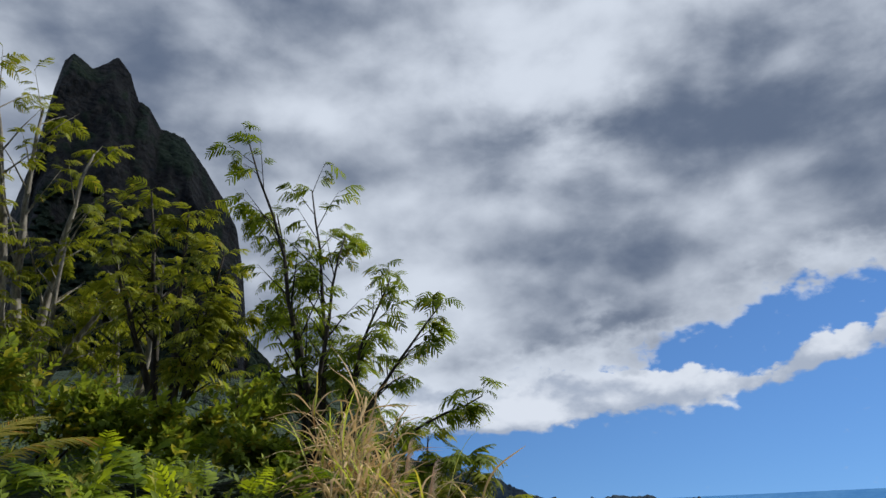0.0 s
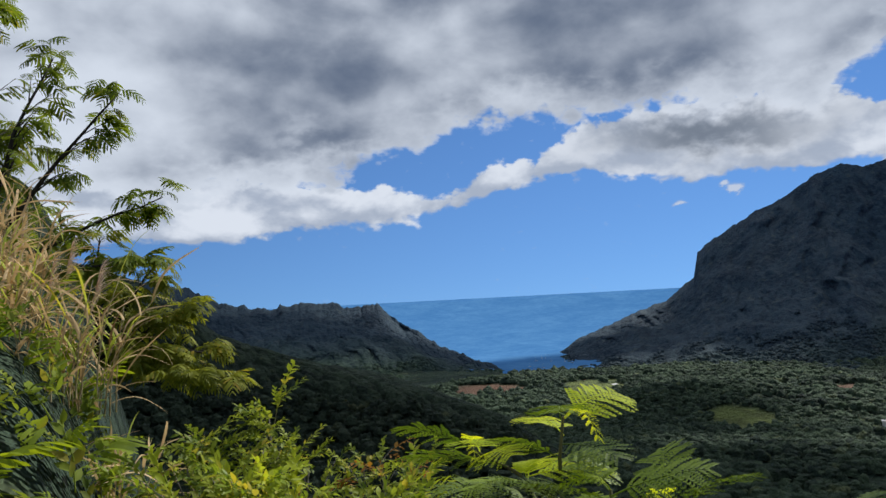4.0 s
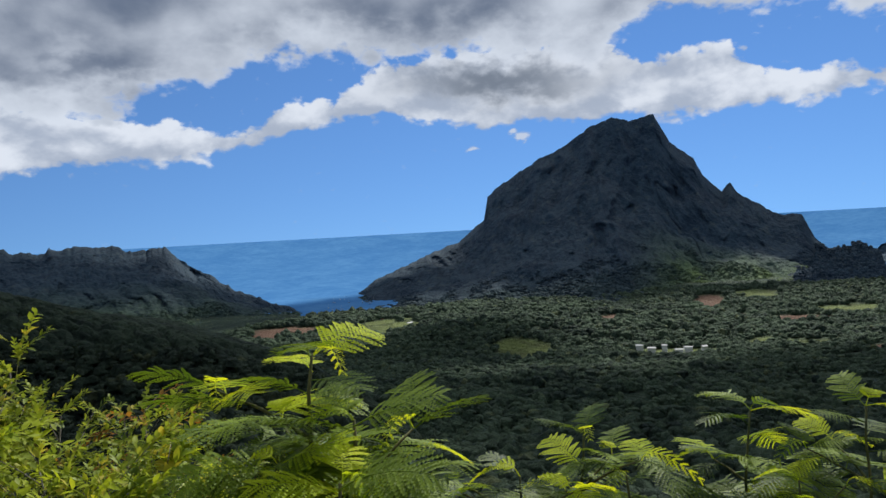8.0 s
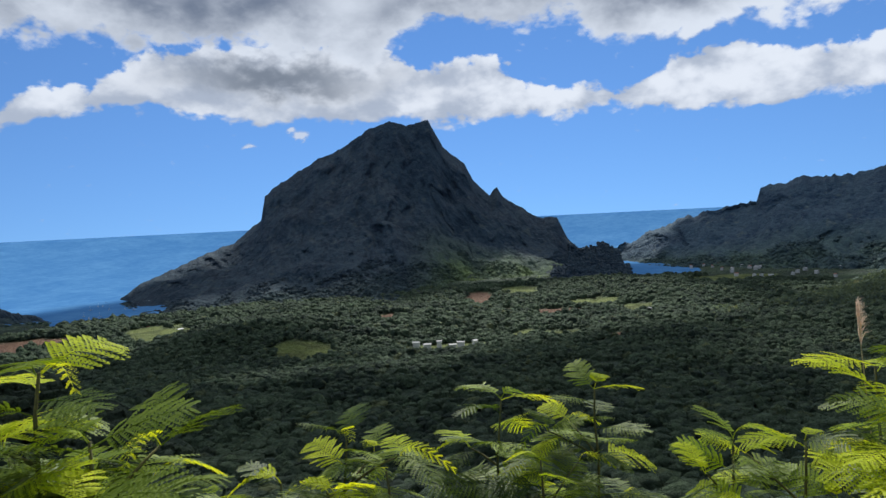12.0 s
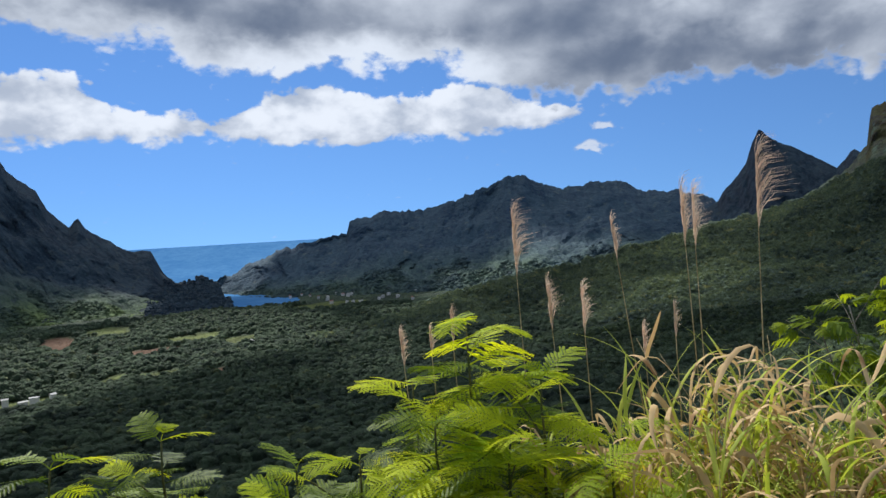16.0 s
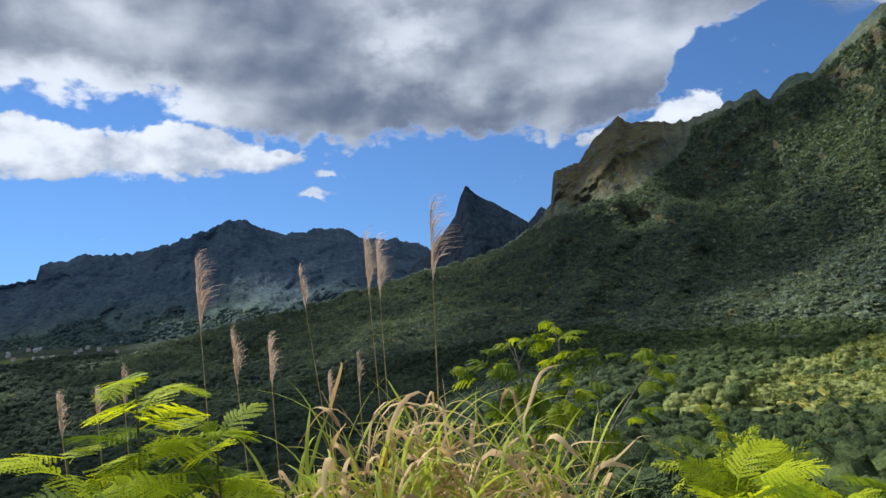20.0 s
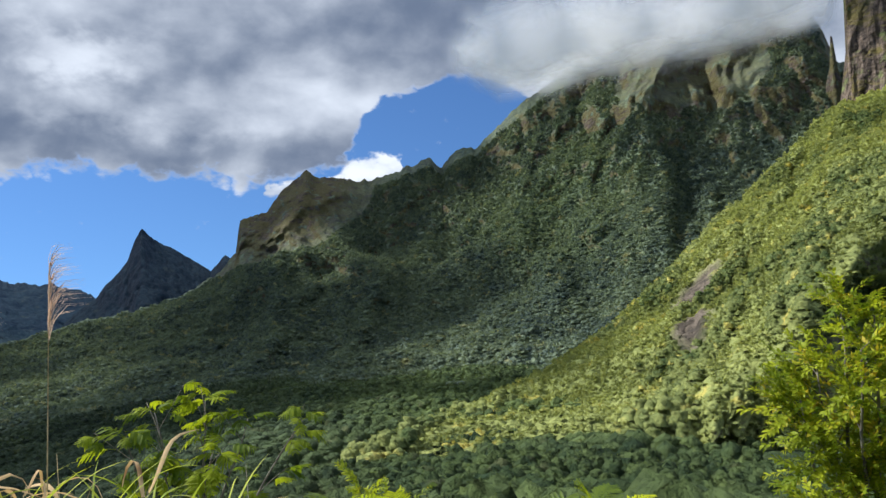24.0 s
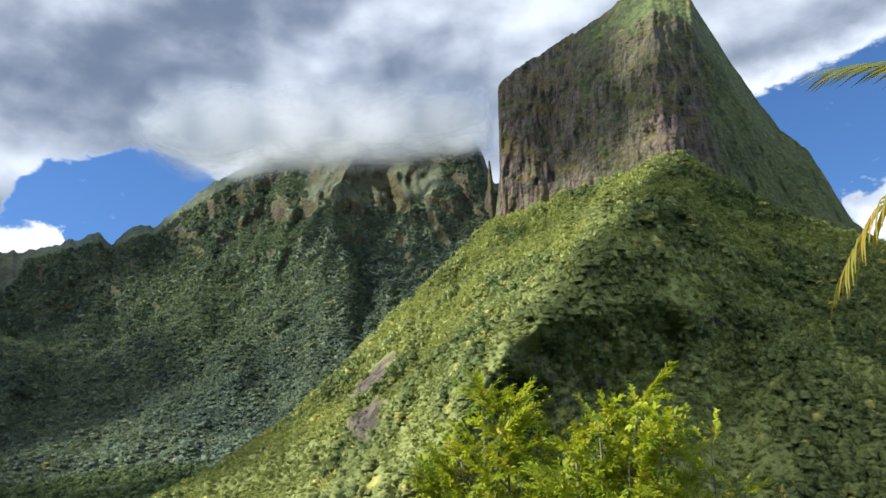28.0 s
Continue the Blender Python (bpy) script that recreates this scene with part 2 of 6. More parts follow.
def land_material(name, dark, light, rock_a, rock_b, grain=0.12, field=(0.16, 0.2, 0.06, 1), cell=9.0, deep=5.0, thin=0.0, moss=None, mossy=(0.49, 0.62), column=(0.22, 0.05)):
    """Forested land: crowns of mixed greens, bare rock on the steep parts, grass in the clearings."""
    m, n = material(name)
    pos = n.add("ShaderNodeNewGeometry").outputs["Position"]
    tone = n.add("ShaderNodeAttribute", name="tone").outputs["Fac"]
    rock = n.add("ShaderNodeAttribute", name="rock").outputs["Fac"]
    lawn = n.add("ShaderNodeAttribute", name="lawn").outputs["Fac"]
    bare = n.add("ShaderNodeAttribute", name="bare").outputs["Fac"]
    wide = n.noise(pos, 0.006, 4.0)
    small = n.noise(pos, grain * 2.2, 5.0, 0.65)
    f = n.math("ADD", n.math("MULTIPLY", tone, 0.85), n.math("ADD", n.math("MULTIPLY", n.math("SUBTRACT", n.step(wide, 0.36, 0.64), 0.2), 0.6), n.math("MULTIPLY", n.math("SUBTRACT", small, 0.42), 0.8)), clamp=True)
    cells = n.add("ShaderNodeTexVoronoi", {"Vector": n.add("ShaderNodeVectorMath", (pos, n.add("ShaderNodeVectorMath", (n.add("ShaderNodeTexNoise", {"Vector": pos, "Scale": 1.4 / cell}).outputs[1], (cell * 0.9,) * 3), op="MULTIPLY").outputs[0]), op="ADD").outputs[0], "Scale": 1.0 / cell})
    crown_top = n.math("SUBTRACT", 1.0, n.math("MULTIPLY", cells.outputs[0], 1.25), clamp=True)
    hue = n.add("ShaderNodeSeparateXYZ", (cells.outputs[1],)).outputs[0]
    # crown shade put into the leaf colour: tops paler, gaps between darker
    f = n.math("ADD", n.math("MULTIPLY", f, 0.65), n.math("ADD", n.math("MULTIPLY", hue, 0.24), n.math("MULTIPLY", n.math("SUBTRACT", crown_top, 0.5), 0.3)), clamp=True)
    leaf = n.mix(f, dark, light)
    lush = n.add("ShaderNodeAttribute", name="lush").outputs["Fac"]
    # brighter greens for rich growth, and painted in where slopes look sunlit
    leaf = n.mix(lush, leaf, n.mix(f, (0.036, 0.068, 0.032, 1), (0.180, 0.250, 0.082, 1)))
    leaf = n.mix(n.step(n.noise(pos, grain * 0.35, 3.0), 0.6, 0.72), leaf, tuple(c * k for c, k in zip(light, (1.35, 1.1, 0.9, 1))))
    streak = n.noise(n.add("ShaderNodeVectorMath", (pos, (1.0, 1.0, column[0])), op="MULTIPLY").outputs[0], column[1], 7.0, 0.65)
    stone = n.mix(n.step(streak, 0.35, 0.66), rock_a, rock_b)
    if moss:
        ledge = n.noise(n.add("ShaderNodeVectorMath", (pos, (1.0, 1.0, 2.6)), op="MULTIPLY").outputs[0], 0.021, 7.0, 0.68, 0.6)
        stone = n.mix(n.step(ledge, *mossy), stone, n.mix(small, tuple(c * 0.55 for c in moss[:3]) + (1,), moss))
    stone = n.mix(n.step(n.noise(pos, 0.03, 6.0, 0.6), 0.55, 0.67), stone, leaf)
    col = n.mix(rock, leaf, stone)
    turf = n.mix(n.step(n.noise(pos, 0.02, 5.0, 0.6), 0.4, 0.62), field, tuple(c * 0.55 for c in field[:3]) + (1,))
    turf = n.mix(bare, turf, n.mix(n.noise(pos, 0.03, 5.0, 0.6), (0.10, 0.055, 0.035, 1), (0.22, 0.13, 0.085, 1)))
    col = n.mix(lawn, col, turf)
    h = n.math("ADD", n.noise(pos, grain * 3.0, 6.0, 0.7), n.math("MULTIPLY", crown_top, 1.6))
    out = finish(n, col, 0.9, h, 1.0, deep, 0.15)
    if thin:
        glow = n.add("ShaderNodeBsdfTranslucent", {"Color": n.mix(1.0, col, (1.15, 1.1, 0.7, 1), "MULTIPLY")})
        n.put(out.inputs[0], n.add("ShaderNodeMixShader", (thin, out.inputs[0].links[0].from_socket, glow)))
    return m


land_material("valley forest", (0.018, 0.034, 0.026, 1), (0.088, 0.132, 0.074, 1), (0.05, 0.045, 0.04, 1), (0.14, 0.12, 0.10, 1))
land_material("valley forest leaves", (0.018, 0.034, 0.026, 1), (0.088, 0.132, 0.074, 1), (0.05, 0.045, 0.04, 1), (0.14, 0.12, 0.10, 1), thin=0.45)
# blue distance haze is put into the leaf and rock colours here
land_material("hazy far forest", (0.013, 0.027, 0.046, 1), (0.042, 0.070, 0.094, 1), (0.013, 0.024, 0.040, 1), (0.036, 0.052, 0.076, 1), 0.07, cell=12.0, deep=2.0)
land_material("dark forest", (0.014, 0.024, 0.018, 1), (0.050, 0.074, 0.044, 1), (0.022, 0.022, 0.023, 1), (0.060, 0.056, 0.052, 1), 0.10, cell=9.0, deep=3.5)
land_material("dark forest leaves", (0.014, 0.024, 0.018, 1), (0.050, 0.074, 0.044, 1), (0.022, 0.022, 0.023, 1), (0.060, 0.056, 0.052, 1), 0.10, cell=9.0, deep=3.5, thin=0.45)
# leaf and rock colours tinted blue to stand for haze over the bay
land_material("hazy ridge forest", (0.022, 0.046, 0.082, 1), (0.062, 0.106, 0.142, 1), (0.022, 0.044, 0.076, 1), (0.050, 0.080, 0.118, 1), 0.06, cell=14.0, deep=2.2)
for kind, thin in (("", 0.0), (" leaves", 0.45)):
    # sunny forest: green scrub tones raised in colour to stand for sunlight
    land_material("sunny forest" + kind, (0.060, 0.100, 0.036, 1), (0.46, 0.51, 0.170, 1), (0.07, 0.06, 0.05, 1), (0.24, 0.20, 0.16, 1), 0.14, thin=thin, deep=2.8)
    # the dark leaf tone holds some blue, painted in for haze
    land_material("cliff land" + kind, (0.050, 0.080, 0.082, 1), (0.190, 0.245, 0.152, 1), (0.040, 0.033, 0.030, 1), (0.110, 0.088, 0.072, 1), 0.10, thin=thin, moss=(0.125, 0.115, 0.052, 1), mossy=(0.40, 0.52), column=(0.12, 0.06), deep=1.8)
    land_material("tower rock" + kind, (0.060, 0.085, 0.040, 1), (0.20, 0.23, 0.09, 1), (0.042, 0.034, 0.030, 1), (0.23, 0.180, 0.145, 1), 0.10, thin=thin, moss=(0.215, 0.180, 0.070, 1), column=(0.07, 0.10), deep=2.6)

m, n = material("sea")
pos = n.add("ShaderNodeNewGeometry").outputs["Position"]
band = n.math("ADD", n.math("MULTIPLY", n.noise(pos, 0.005, 5.0, 0.65, 0.4), 0.6), n.math("MULTIPLY", n.noise(pos, 0.03, 4.0, 0.65), 0.4))
col = n.mix(n.step(band, 0.30, 0.74), (0.055, 0.170, 0.39, 1), (0.100, 0.250, 0.48, 1))
finish(n, col, 0.55, n.noise(pos, 0.06, 5.0, 0.7), 0.12, 1.0, 0.0)

# ---- terrain ----
RNG = np.random.default_rng(7)


def lattice(ix, iy, seed):
    """Random values from 0 to 1 on whole numbers."""
    h = (ix.astype(np.int64) * 374761393 + iy.astype(np.int64) * 668265263 + seed * 1442695041) & 0x7FFFFFFF
    h = ((h ^ (h >> 13)) * 1274126177) & 0x7FFFFFFF
    h = ((h ^ (h >> 16)) * 974711) & 0x7FFFFFFF
    return (h & 0xFFFFF) / float(0xFFFFF)


def smooth_noise(x, y, seed=0):
    ix, iy = np.floor(x), np.floor(y)
    fx, fy = x - ix, y - iy
    fx, fy = fx * fx * (3 - 2 * fx), fy * fy * (3 - 2 * fy)
    a, b = lattice(ix, iy, seed), lattice(ix + 1, iy, seed)
    c, d = lattice(ix, iy + 1, seed), lattice(ix + 1, iy + 1, seed)
    return (a + (b - a) * fx) * (1 - fy) + (c + (d - c) * fx) * fy


def fbm(x, y, octaves=5, seed=0, ridged=False, rough=0.5):
    total, amp, norm = 0.0, 1.0, 0.0
    for o in range(octaves):
        v = smooth_noise(x * 2.03 ** o + 17.3 * o, y * 2.03 ** o - 9.1 * o, seed + o)
        total = total + amp * ((1 - np.abs(2 * v - 1)) if ridged else v)
        norm += amp
        amp *= rough
    return total / norm


def crowns(x, y, size, seed=3):
    """Round tree crowns side by side: height from 0 to 1, and a random tone for each crown."""
    gx, gy = x / size, y / size
    ix, iy = np.floor(gx), np.floor(gy)
    top, tone = np.zeros_like(gx), np.zeros_like(gx)
    for ox in (-1, 0, 1):
        for oy in (-1, 0, 1):
            cx, cy = ix + ox, iy + oy
            px, py = cx + 0.15 + 0.7 * lattice(cx, cy, seed), cy + 0.15 + 0.7 * lattice(cx, cy, seed + 11)
            big = 0.55 + 0.45 * lattice(cx, cy, seed + 23)
            d2 = ((gx - px) ** 2 + (gy - py) ** 2) / (0.85 * big) ** 2
            h = np.sqrt(np.maximum(0, 1 - d2)) * big
            new_top = h > top
            tone = np.where(new_top, lattice(cx, cy, seed + 37), tone)
            top = np.maximum(top, h)
    return top, tone


def sheet(name, P, mat, attrs, ring=False):
    """A mesh from a grid of points."""
    nu, nv = P.shape[:2]
    me = bpy.data.meshes.new(name)
    me.vertices.add(nu * nv)
    me.vertices.foreach_set("co", P.reshape(-1).astype(np.float32))
    cols = nu if ring else nu - 1
    i, j = np.meshgrid(np.arange(cols), np.arange(nv - 1), indexing="ij")
    i2 = (i + 1) % nu
    quad = np.stack([i * nv + j, i2 * nv + j, i2 * nv + j + 1, i * nv + j + 1], -1).reshape(-1)
    nq = cols * (nv - 1)
    me.loops.add(nq * 4)
    me.loops.foreach_set("vertex_index", quad.astype(np.int32))
    me.polygons.add(nq)
    me.polygons.foreach_set("loop_start", np.arange(nq, dtype=np.int32) * 4)
    me.update(calc_edges=True)
    me.polygons.foreach_set("use_smooth", np.ones(nq, dtype=bool))
    for key, v in attrs.items():
        a = me.attributes.new(key, "FLOAT", "POINT")
        a.data.foreach_set("value", np.asarray(v, dtype=np.float32).reshape(-1))
    me.materials.append(MATS[mat])
    return new(name, me)


def polar(az, r):
    return r * np.sin(np.radians(az)), r * np.cos(np.radians(az))


def ground_height(az, r):
    """Height of the bare land: the lookout, the slope below it, the valley floor, the two bays."""
    lr = np.log(np.maximum(r, 0.5))
    north = np.interp(lr, np.log([0.5, 2.2, 4, 8, 16, 40, 100, 270, 600, 1200, 2100, 2400, 4900]), [0, -0.1, -1.0, -3.4, -7.5, -22, -50, -112, -165, -206, -231, -233, -236])
    east = np.interp(lr, np.log([0.5, 2.2, 4, 8, 16, 40, 100, 270, 600, 1200, 2100, 3000, 4900]), [0, -0.1, -0.35, -1.3, -6.0, -17, -33, -68, -98, -122, -165, -205, -236])
    bank = np.interp(lr, np.log([0.5, 2.0, 3.5, 9, 16, 40, 100, 270, 600, 4900]), [0, 0.1, 0.7, 2.0, 3.5, 8, 14, 10, -40, -236])
    w = np.clip((az - 84) / 40, 0, 1)
    w = w * w * (3 - 2 * w)
    b = np.clip((8 - az) / 16, 0, 1)
    b = b * b * (3 - 2 * b) * np.clip((az + 95) / 30, 0, 1)
    z = north * (1 - w) + east * w
    return z * (1 - b) + bank * b


def bare_land(A, R):
    """Height without trees, the water's share, and the clearings with grass or earth."""
    X, Y = polar(A, R)
    z = ground_height(A, R)
    roll = np.clip((R - 60) / 500, 0, 1)
    z = z + roll * (fbm(X / 330, Y / 330, 5, 5) - 0.5) * np.clip(R * 0.05, 0, 46) * np.clip((2500 - R) / 900, 0.15, 1)
    z += np.clip((R - 2) / 8, 0, 1) * (fbm(X / 3.1, Y / 3.1, 4, 9) - 0.5) * np.clip(R * 0.08, 0.1, 1.2)
    # a wooded knoll before the bay
    kx, ky = polar(39.5, 1330)
    z += 26 * np.exp(-(((X - kx) / 190) ** 2 + ((Y - ky) / 130) ** 2))
    shore = fbm(X / 160, Y / 160, 4, 31) - 0.5
    bay = np.clip(A - 27.5 + 9 * np.clip((R - 2250) / 200, 0, 1), 0, 1) * np.clip((39 - A) / 2, 0, 1) * np.clip((R - 2150 - 160 * shore) / 60, 0, 1)
    bay = np.maximum(bay, np.clip((A - 70.3) / 0.8, 0, 1) * np.clip((77.4 + 1.5 * shore - A) / 0.8, 0, 1) * np.clip((R - 2700 - 200 * shore) / 80, 0, 1))
    bay = np.maximum(bay, np.clip((R - 4300) / 150, 0, 1))
    z -= 16 * bay
    lawn, bare = np.zeros_like(z), np.zeros_like(z)
    for fa, fr, sa, sr, earth in ((45.8, 1160, 1.9, 75, 0), (57.3, 1150, 2.8, 50, 0), (34.8, 1660, 2.0, 110, 0), (63.4, 2250, 1.4, 110, 0), (66.4, 1640, 1.9, 95, 1), (62.2, 1700, 0.6, 70, 1), (50.5, 1560, 3.0, 45, 0), (53.5, 1640, 1.6, 60, 1), (60.0, 2050, 0.8, 120, 1), (66.5, 1180, 2.0, 40, 0), (63.5, 1230, 0.8, 40, 0), (71.0, 1130, 1.2, 30, 1), (69.5, 1900, 1.6, 70, 0), (27.0, 1700, 2.4, 80, 1), (90.0, 2300, 5.0, 60, 0), (80.0, 2500, 2.5, 90, 0), (72.5, 1750, 1.2, 60, 0)):
        d = ((A - fa) / (1.35 * sa)) ** 2 + ((R - fr) / (1.5 * sr)) ** 2 + 1.8 * (fbm(X / 60, Y / 60, 3, 40) - 0.5)
        spot_ = np.clip((1 - d) * 3, 0, 1)
        bare = np.where(spot_ > lawn, float(earth), bare)
        lawn = np.maximum(lawn, spot_)
    # trodden earth and short grass on the lookout
    near = np.clip((4.2 - R + 1.6 * (fbm(X / 1.3, Y / 1.3, 4, 44) - 0.5)) / 1.2, 0, 1)
    bare = np.where(near > 0.01, np.clip(near * 1.4 - 0.3 + 1.2 * (fbm(X / 0.7, Y / 0.7, 4, 45) - 0.5), 0, 1), bare)
    lawn = np.maximum(lawn, near)
    return X, Y, z, bay, lawn, bare


# sunlit wood below the lookout, given as brighter leaf colour
def lit_lushness(A, R):
    X, Y = polar(A, R)
    lush = np.clip((A - 112) / 26, 0, 1) * np.clip((1300 - R) / 500, 0, 1) * np.clip((R - 10) / 8, 0, 1)
    return np.clip(lush * (0.45 + 1.1 * fbm(X / 140, Y / 140, 3, 66)), 0, 1)


def make_ground():
    az = np.concatenate([np.arange(-180, -40, 2.0), np.arange(-40, 0, 0.4), np.arange(0, 172, 0.25), np.arange(172, 180, 0.5)])
    r = np.concatenate([[0.001], np.geomspace(0.3, 9, 26)[:-1], np.geomspace(9, 200, 50)[:-1], np.geomspace(200, 2600, 150)[:-1], np.geomspace(2600, 4850, 30)])
    A, R = np.meshgrid(az, r, indexing="ij")
    X, Y, z, bay, lawn, bare = bare_land(A, R)
    c, tone = crowns(X, Y, 23.0, 51)
    wood = np.clip((R - 28) / 60, 0, 1) * (1 - lawn) * (1 - bay)
    z = z + wood * c * 3.0
    ob = sheet("ground", np.stack([X, Y, z], -1), "valley forest", {"tone": tone * 0.5, "rock": np.zeros_like(z), "lawn": lawn, "bare": bare, "lush": lit_lushness(A, R) * 0.7}, ring=True)
    # the trees of the valley floor, and the sunlit wood below the lookout
    rng = np.random.default_rng(21)
    for size, near, away, a0, a1, leafy, rings, sides in ((3.2, 16, 60, 96, 172, 0.95, 4, 9), (6.0, 60, 330, 100, 172, 0.9, 4, 9), (8.0, 330, 1150, 88, 160, 0.8, 2, 6), (9.0, 240, 1300, 12, 100, 0.0, 2, 6), (13.0, 1300, 2900, 22, 100, 0.0, 2, 6)):
        n_ = int((a1 - a0) / 57.3 * (away ** 2 - near ** 2) / 2 / (size * size * 0.62))
        A = rng.uniform(a0, a1, n_)
        R = np.sqrt(rng.uniform(near ** 2, away ** 2, n_))
        ok = (R < np.interp(A, [12, 22, 30, 60, 75, 90, 105, 172], [900, 1800, 2050, 2450, 2650, 2300, 1500, 1150]))
        A, R = A[ok], R[ok]
        X, Y, z, bay, lawn, bare = bare_land(A, R)
        ok = (bay < 0.1) & (lawn < 0.04) & (fbm(X / 45, Y / 45, 3, 88) > 0.30)
        X, Y, z, A, R = X[ok], Y[ok], z[ok], A[ok], R[ok]
        grow = 0.55 + 0.9 * fbm(X / 60, Y / 60, 3, 77)
        canopy(ob, np.stack([X, Y, z + 1.5], -1), size * rng.uniform(0.42, 0.85, len(X)) * grow, rng.random(len(X)), lit_lushness(A, R), "valley forest", rng, leafy, rings, sides)
    return tagged(ob, "dark rainforest canopy filling a wide valley with small clearings", "ground", kind="structure")


def canopy(parent, at_, radius, tone, lush, mat, rng, leafy=0.0, rings=3, sides=6, tall=0.85):
    """Many rounded, uneven tree crowns, each standing upright on its place."""
    k = len(at_)
    th = np.radians(np.linspace(0, 118 if rings > 2 else 100, rings + 1)[1:])
    ph = np.arange(sides) * 2 * math.pi / sides
    unit = np.array([(0.0, 0.0, 1.0)] + [(math.sin(a) * math.cos(b + 0.5 * i), math.sin(a) * math.sin(b + 0.5 * i), math.cos(a)) for i, a in enumerate(th) for b in ph])
    nv = len(unit)
    swell = 1 + rng.normal(0, 0.17, (k, nv))
    spin = rng.uniform(0, 6.28, k)
    ux = unit[None, :, 0] * np.cos(spin)[:, None] - unit[None, :, 1] * np.sin(spin)[:, None]
    uy = unit[None, :, 0] * np.sin(spin)[:, None] + unit[None, :, 1] * np.cos(spin)[:, None]
    uz = np.repeat(unit[None, :, 2], k, 0)
    N = np.stack([ux, uy, uz], -1)
    high = tall * rng.uniform(0.75, 1.3, k)
    P = N * swell[..., None] * radius[:, None, None] * np.stack([np.ones(k), np.ones(k), high], -1)[:, None, :] + at_[:, None, :]
    P[..., 2] += (radius * high * 0.45)[:, None]
    faces = []
    for j_ in range(sides):
        faces.append((0, 1 + j_, 1 + (j_ + 1) % sides, 0))
    for i_ in range(rings - 1):
        for j_ in range(sides):
            a, b = 1 + i_ * sides, 1 + (i_ + 1) * sides
            faces.append((a + j_, b + j_, b + (j_ + 1) % sides, a + (j_ + 1) % sides))
    tri = np.array([f[:3] for f in faces[:sides]])
    quad = np.array(faces[sides:])
    base_ = (np.arange(k) * nv)[:, None, None]
    loops = np.concatenate([(tri[None] + base_).reshape(-1), (quad[None] + base_).reshape(-1)])
    nt, nq = k * len(tri), k * len(quad)
    me = bpy.data.meshes.new("canopy")
    me.vertices.add(k * nv)
    me.vertices.foreach_set("co", P.reshape(-1).astype(np.float32))
    me.loops.add(len(loops))
    me.loops.foreach_set("vertex_index", loops.astype(np.int32))
    me.polygons.add(nt + nq)
    me.polygons.foreach_set("loop_start", np.concatenate([np.arange(nt) * 3, nt * 3 + np.arange(nq) * 4]).astype(np.int32))
    me.update(calc_edges=True)
    me.polygons.foreach_set("use_smooth", np.ones(nt + nq, dtype=bool))
    for key, v in (("tone", tone), ("lush", lush)):
        a_ = me.attributes.new(key, "FLOAT", "POINT")
        a_.data.foreach_set("value", np.repeat(v, nv).astype(np.float32))
    me.materials.append(MATS[mat])
    ob = new("canopy", me)
    ob.parent = parent
    tagged(ob, kind="stuff")
    if leafy:
        dist = np.hypot(at_[:, 0], at_[:, 1])
        foliage(parent, P, N, np.repeat(tone[:, None], nv, 1), leafy * (N[..., 2] > -0.25), np.repeat(np.maximum(dist * 0.0017, 0.2)[:, None], nv, 1), mat, 0.3, 60 + rings, np.repeat(lush[:, None], nv, 1), 0.32)
    return ob


def foliage(parent, P, N, tone, keep, size, mat, lift=0.5, seed=0, lush=None, wild=0.34):
    """Leafy clumps as small tilted faces, strewn over the crowns of a surface."""
    rng = np.random.default_rng(100 + seed)
    pick = rng.random(keep.shape) < keep
    p, nn, tn = P[pick], N[pick], tone[pick]
    k = len(p)
    sz = (size[pick] if np.ndim(size) else np.full(k, size)) * rng.uniform(0.6, 1.5, k)
    nn = nn + rng.normal(0, wild, (k, 3))
    nn /= np.linalg.norm(nn, axis=1, keepdims=True)
    a = np.cross(nn, rng.normal(0, 1, (k, 3)))
    a /= np.linalg.norm(a, axis=1, keepdims=True) + 1e-9
    b = np.cross(nn, a)
    p = p + rng.normal(0, 0.4, (k, 3)) * sz[:, None] + nn * (lift * sz)[:, None]
    q = np.stack([p - a * sz[:, None], p - b * (sz * 0.6)[:, None], p + a * sz[:, None], p + b * (sz * 0.6)[:, None]], 1)
    me = bpy.data.meshes.new("foliage")
    me.vertices.add(4 * k)
    me.vertices.foreach_set("co", q.reshape(-1).astype(np.float32))
    me.loops.add(4 * k)
    me.loops.foreach_set("vertex_index", np.arange(4 * k, dtype=np.int32))
    me.polygons.add(k)
    me.polygons.foreach_set("loop_start", np.arange(k, dtype=np.int32) * 4)
    me.update(calc_edges=True)
    for key, v in (("tone", np.clip(tn + rng.normal(0, 0.16, k), 0, 1)), ("rock", np.zeros(k)), ("lawn", np.zeros(k)), ("lush", np.zeros(k) if lush is None else lush[pick])):
        at = me.attributes.new(key, "FLOAT", "POINT")
        at.data.foreach_set("value", np.repeat(v, 4).astype(np.float32))
    me.materials.append(MATS[mat + " leaves"])
    ob = new("foliage", me)
    ob.parent = parent
    return tagged(ob, kind="stuff")


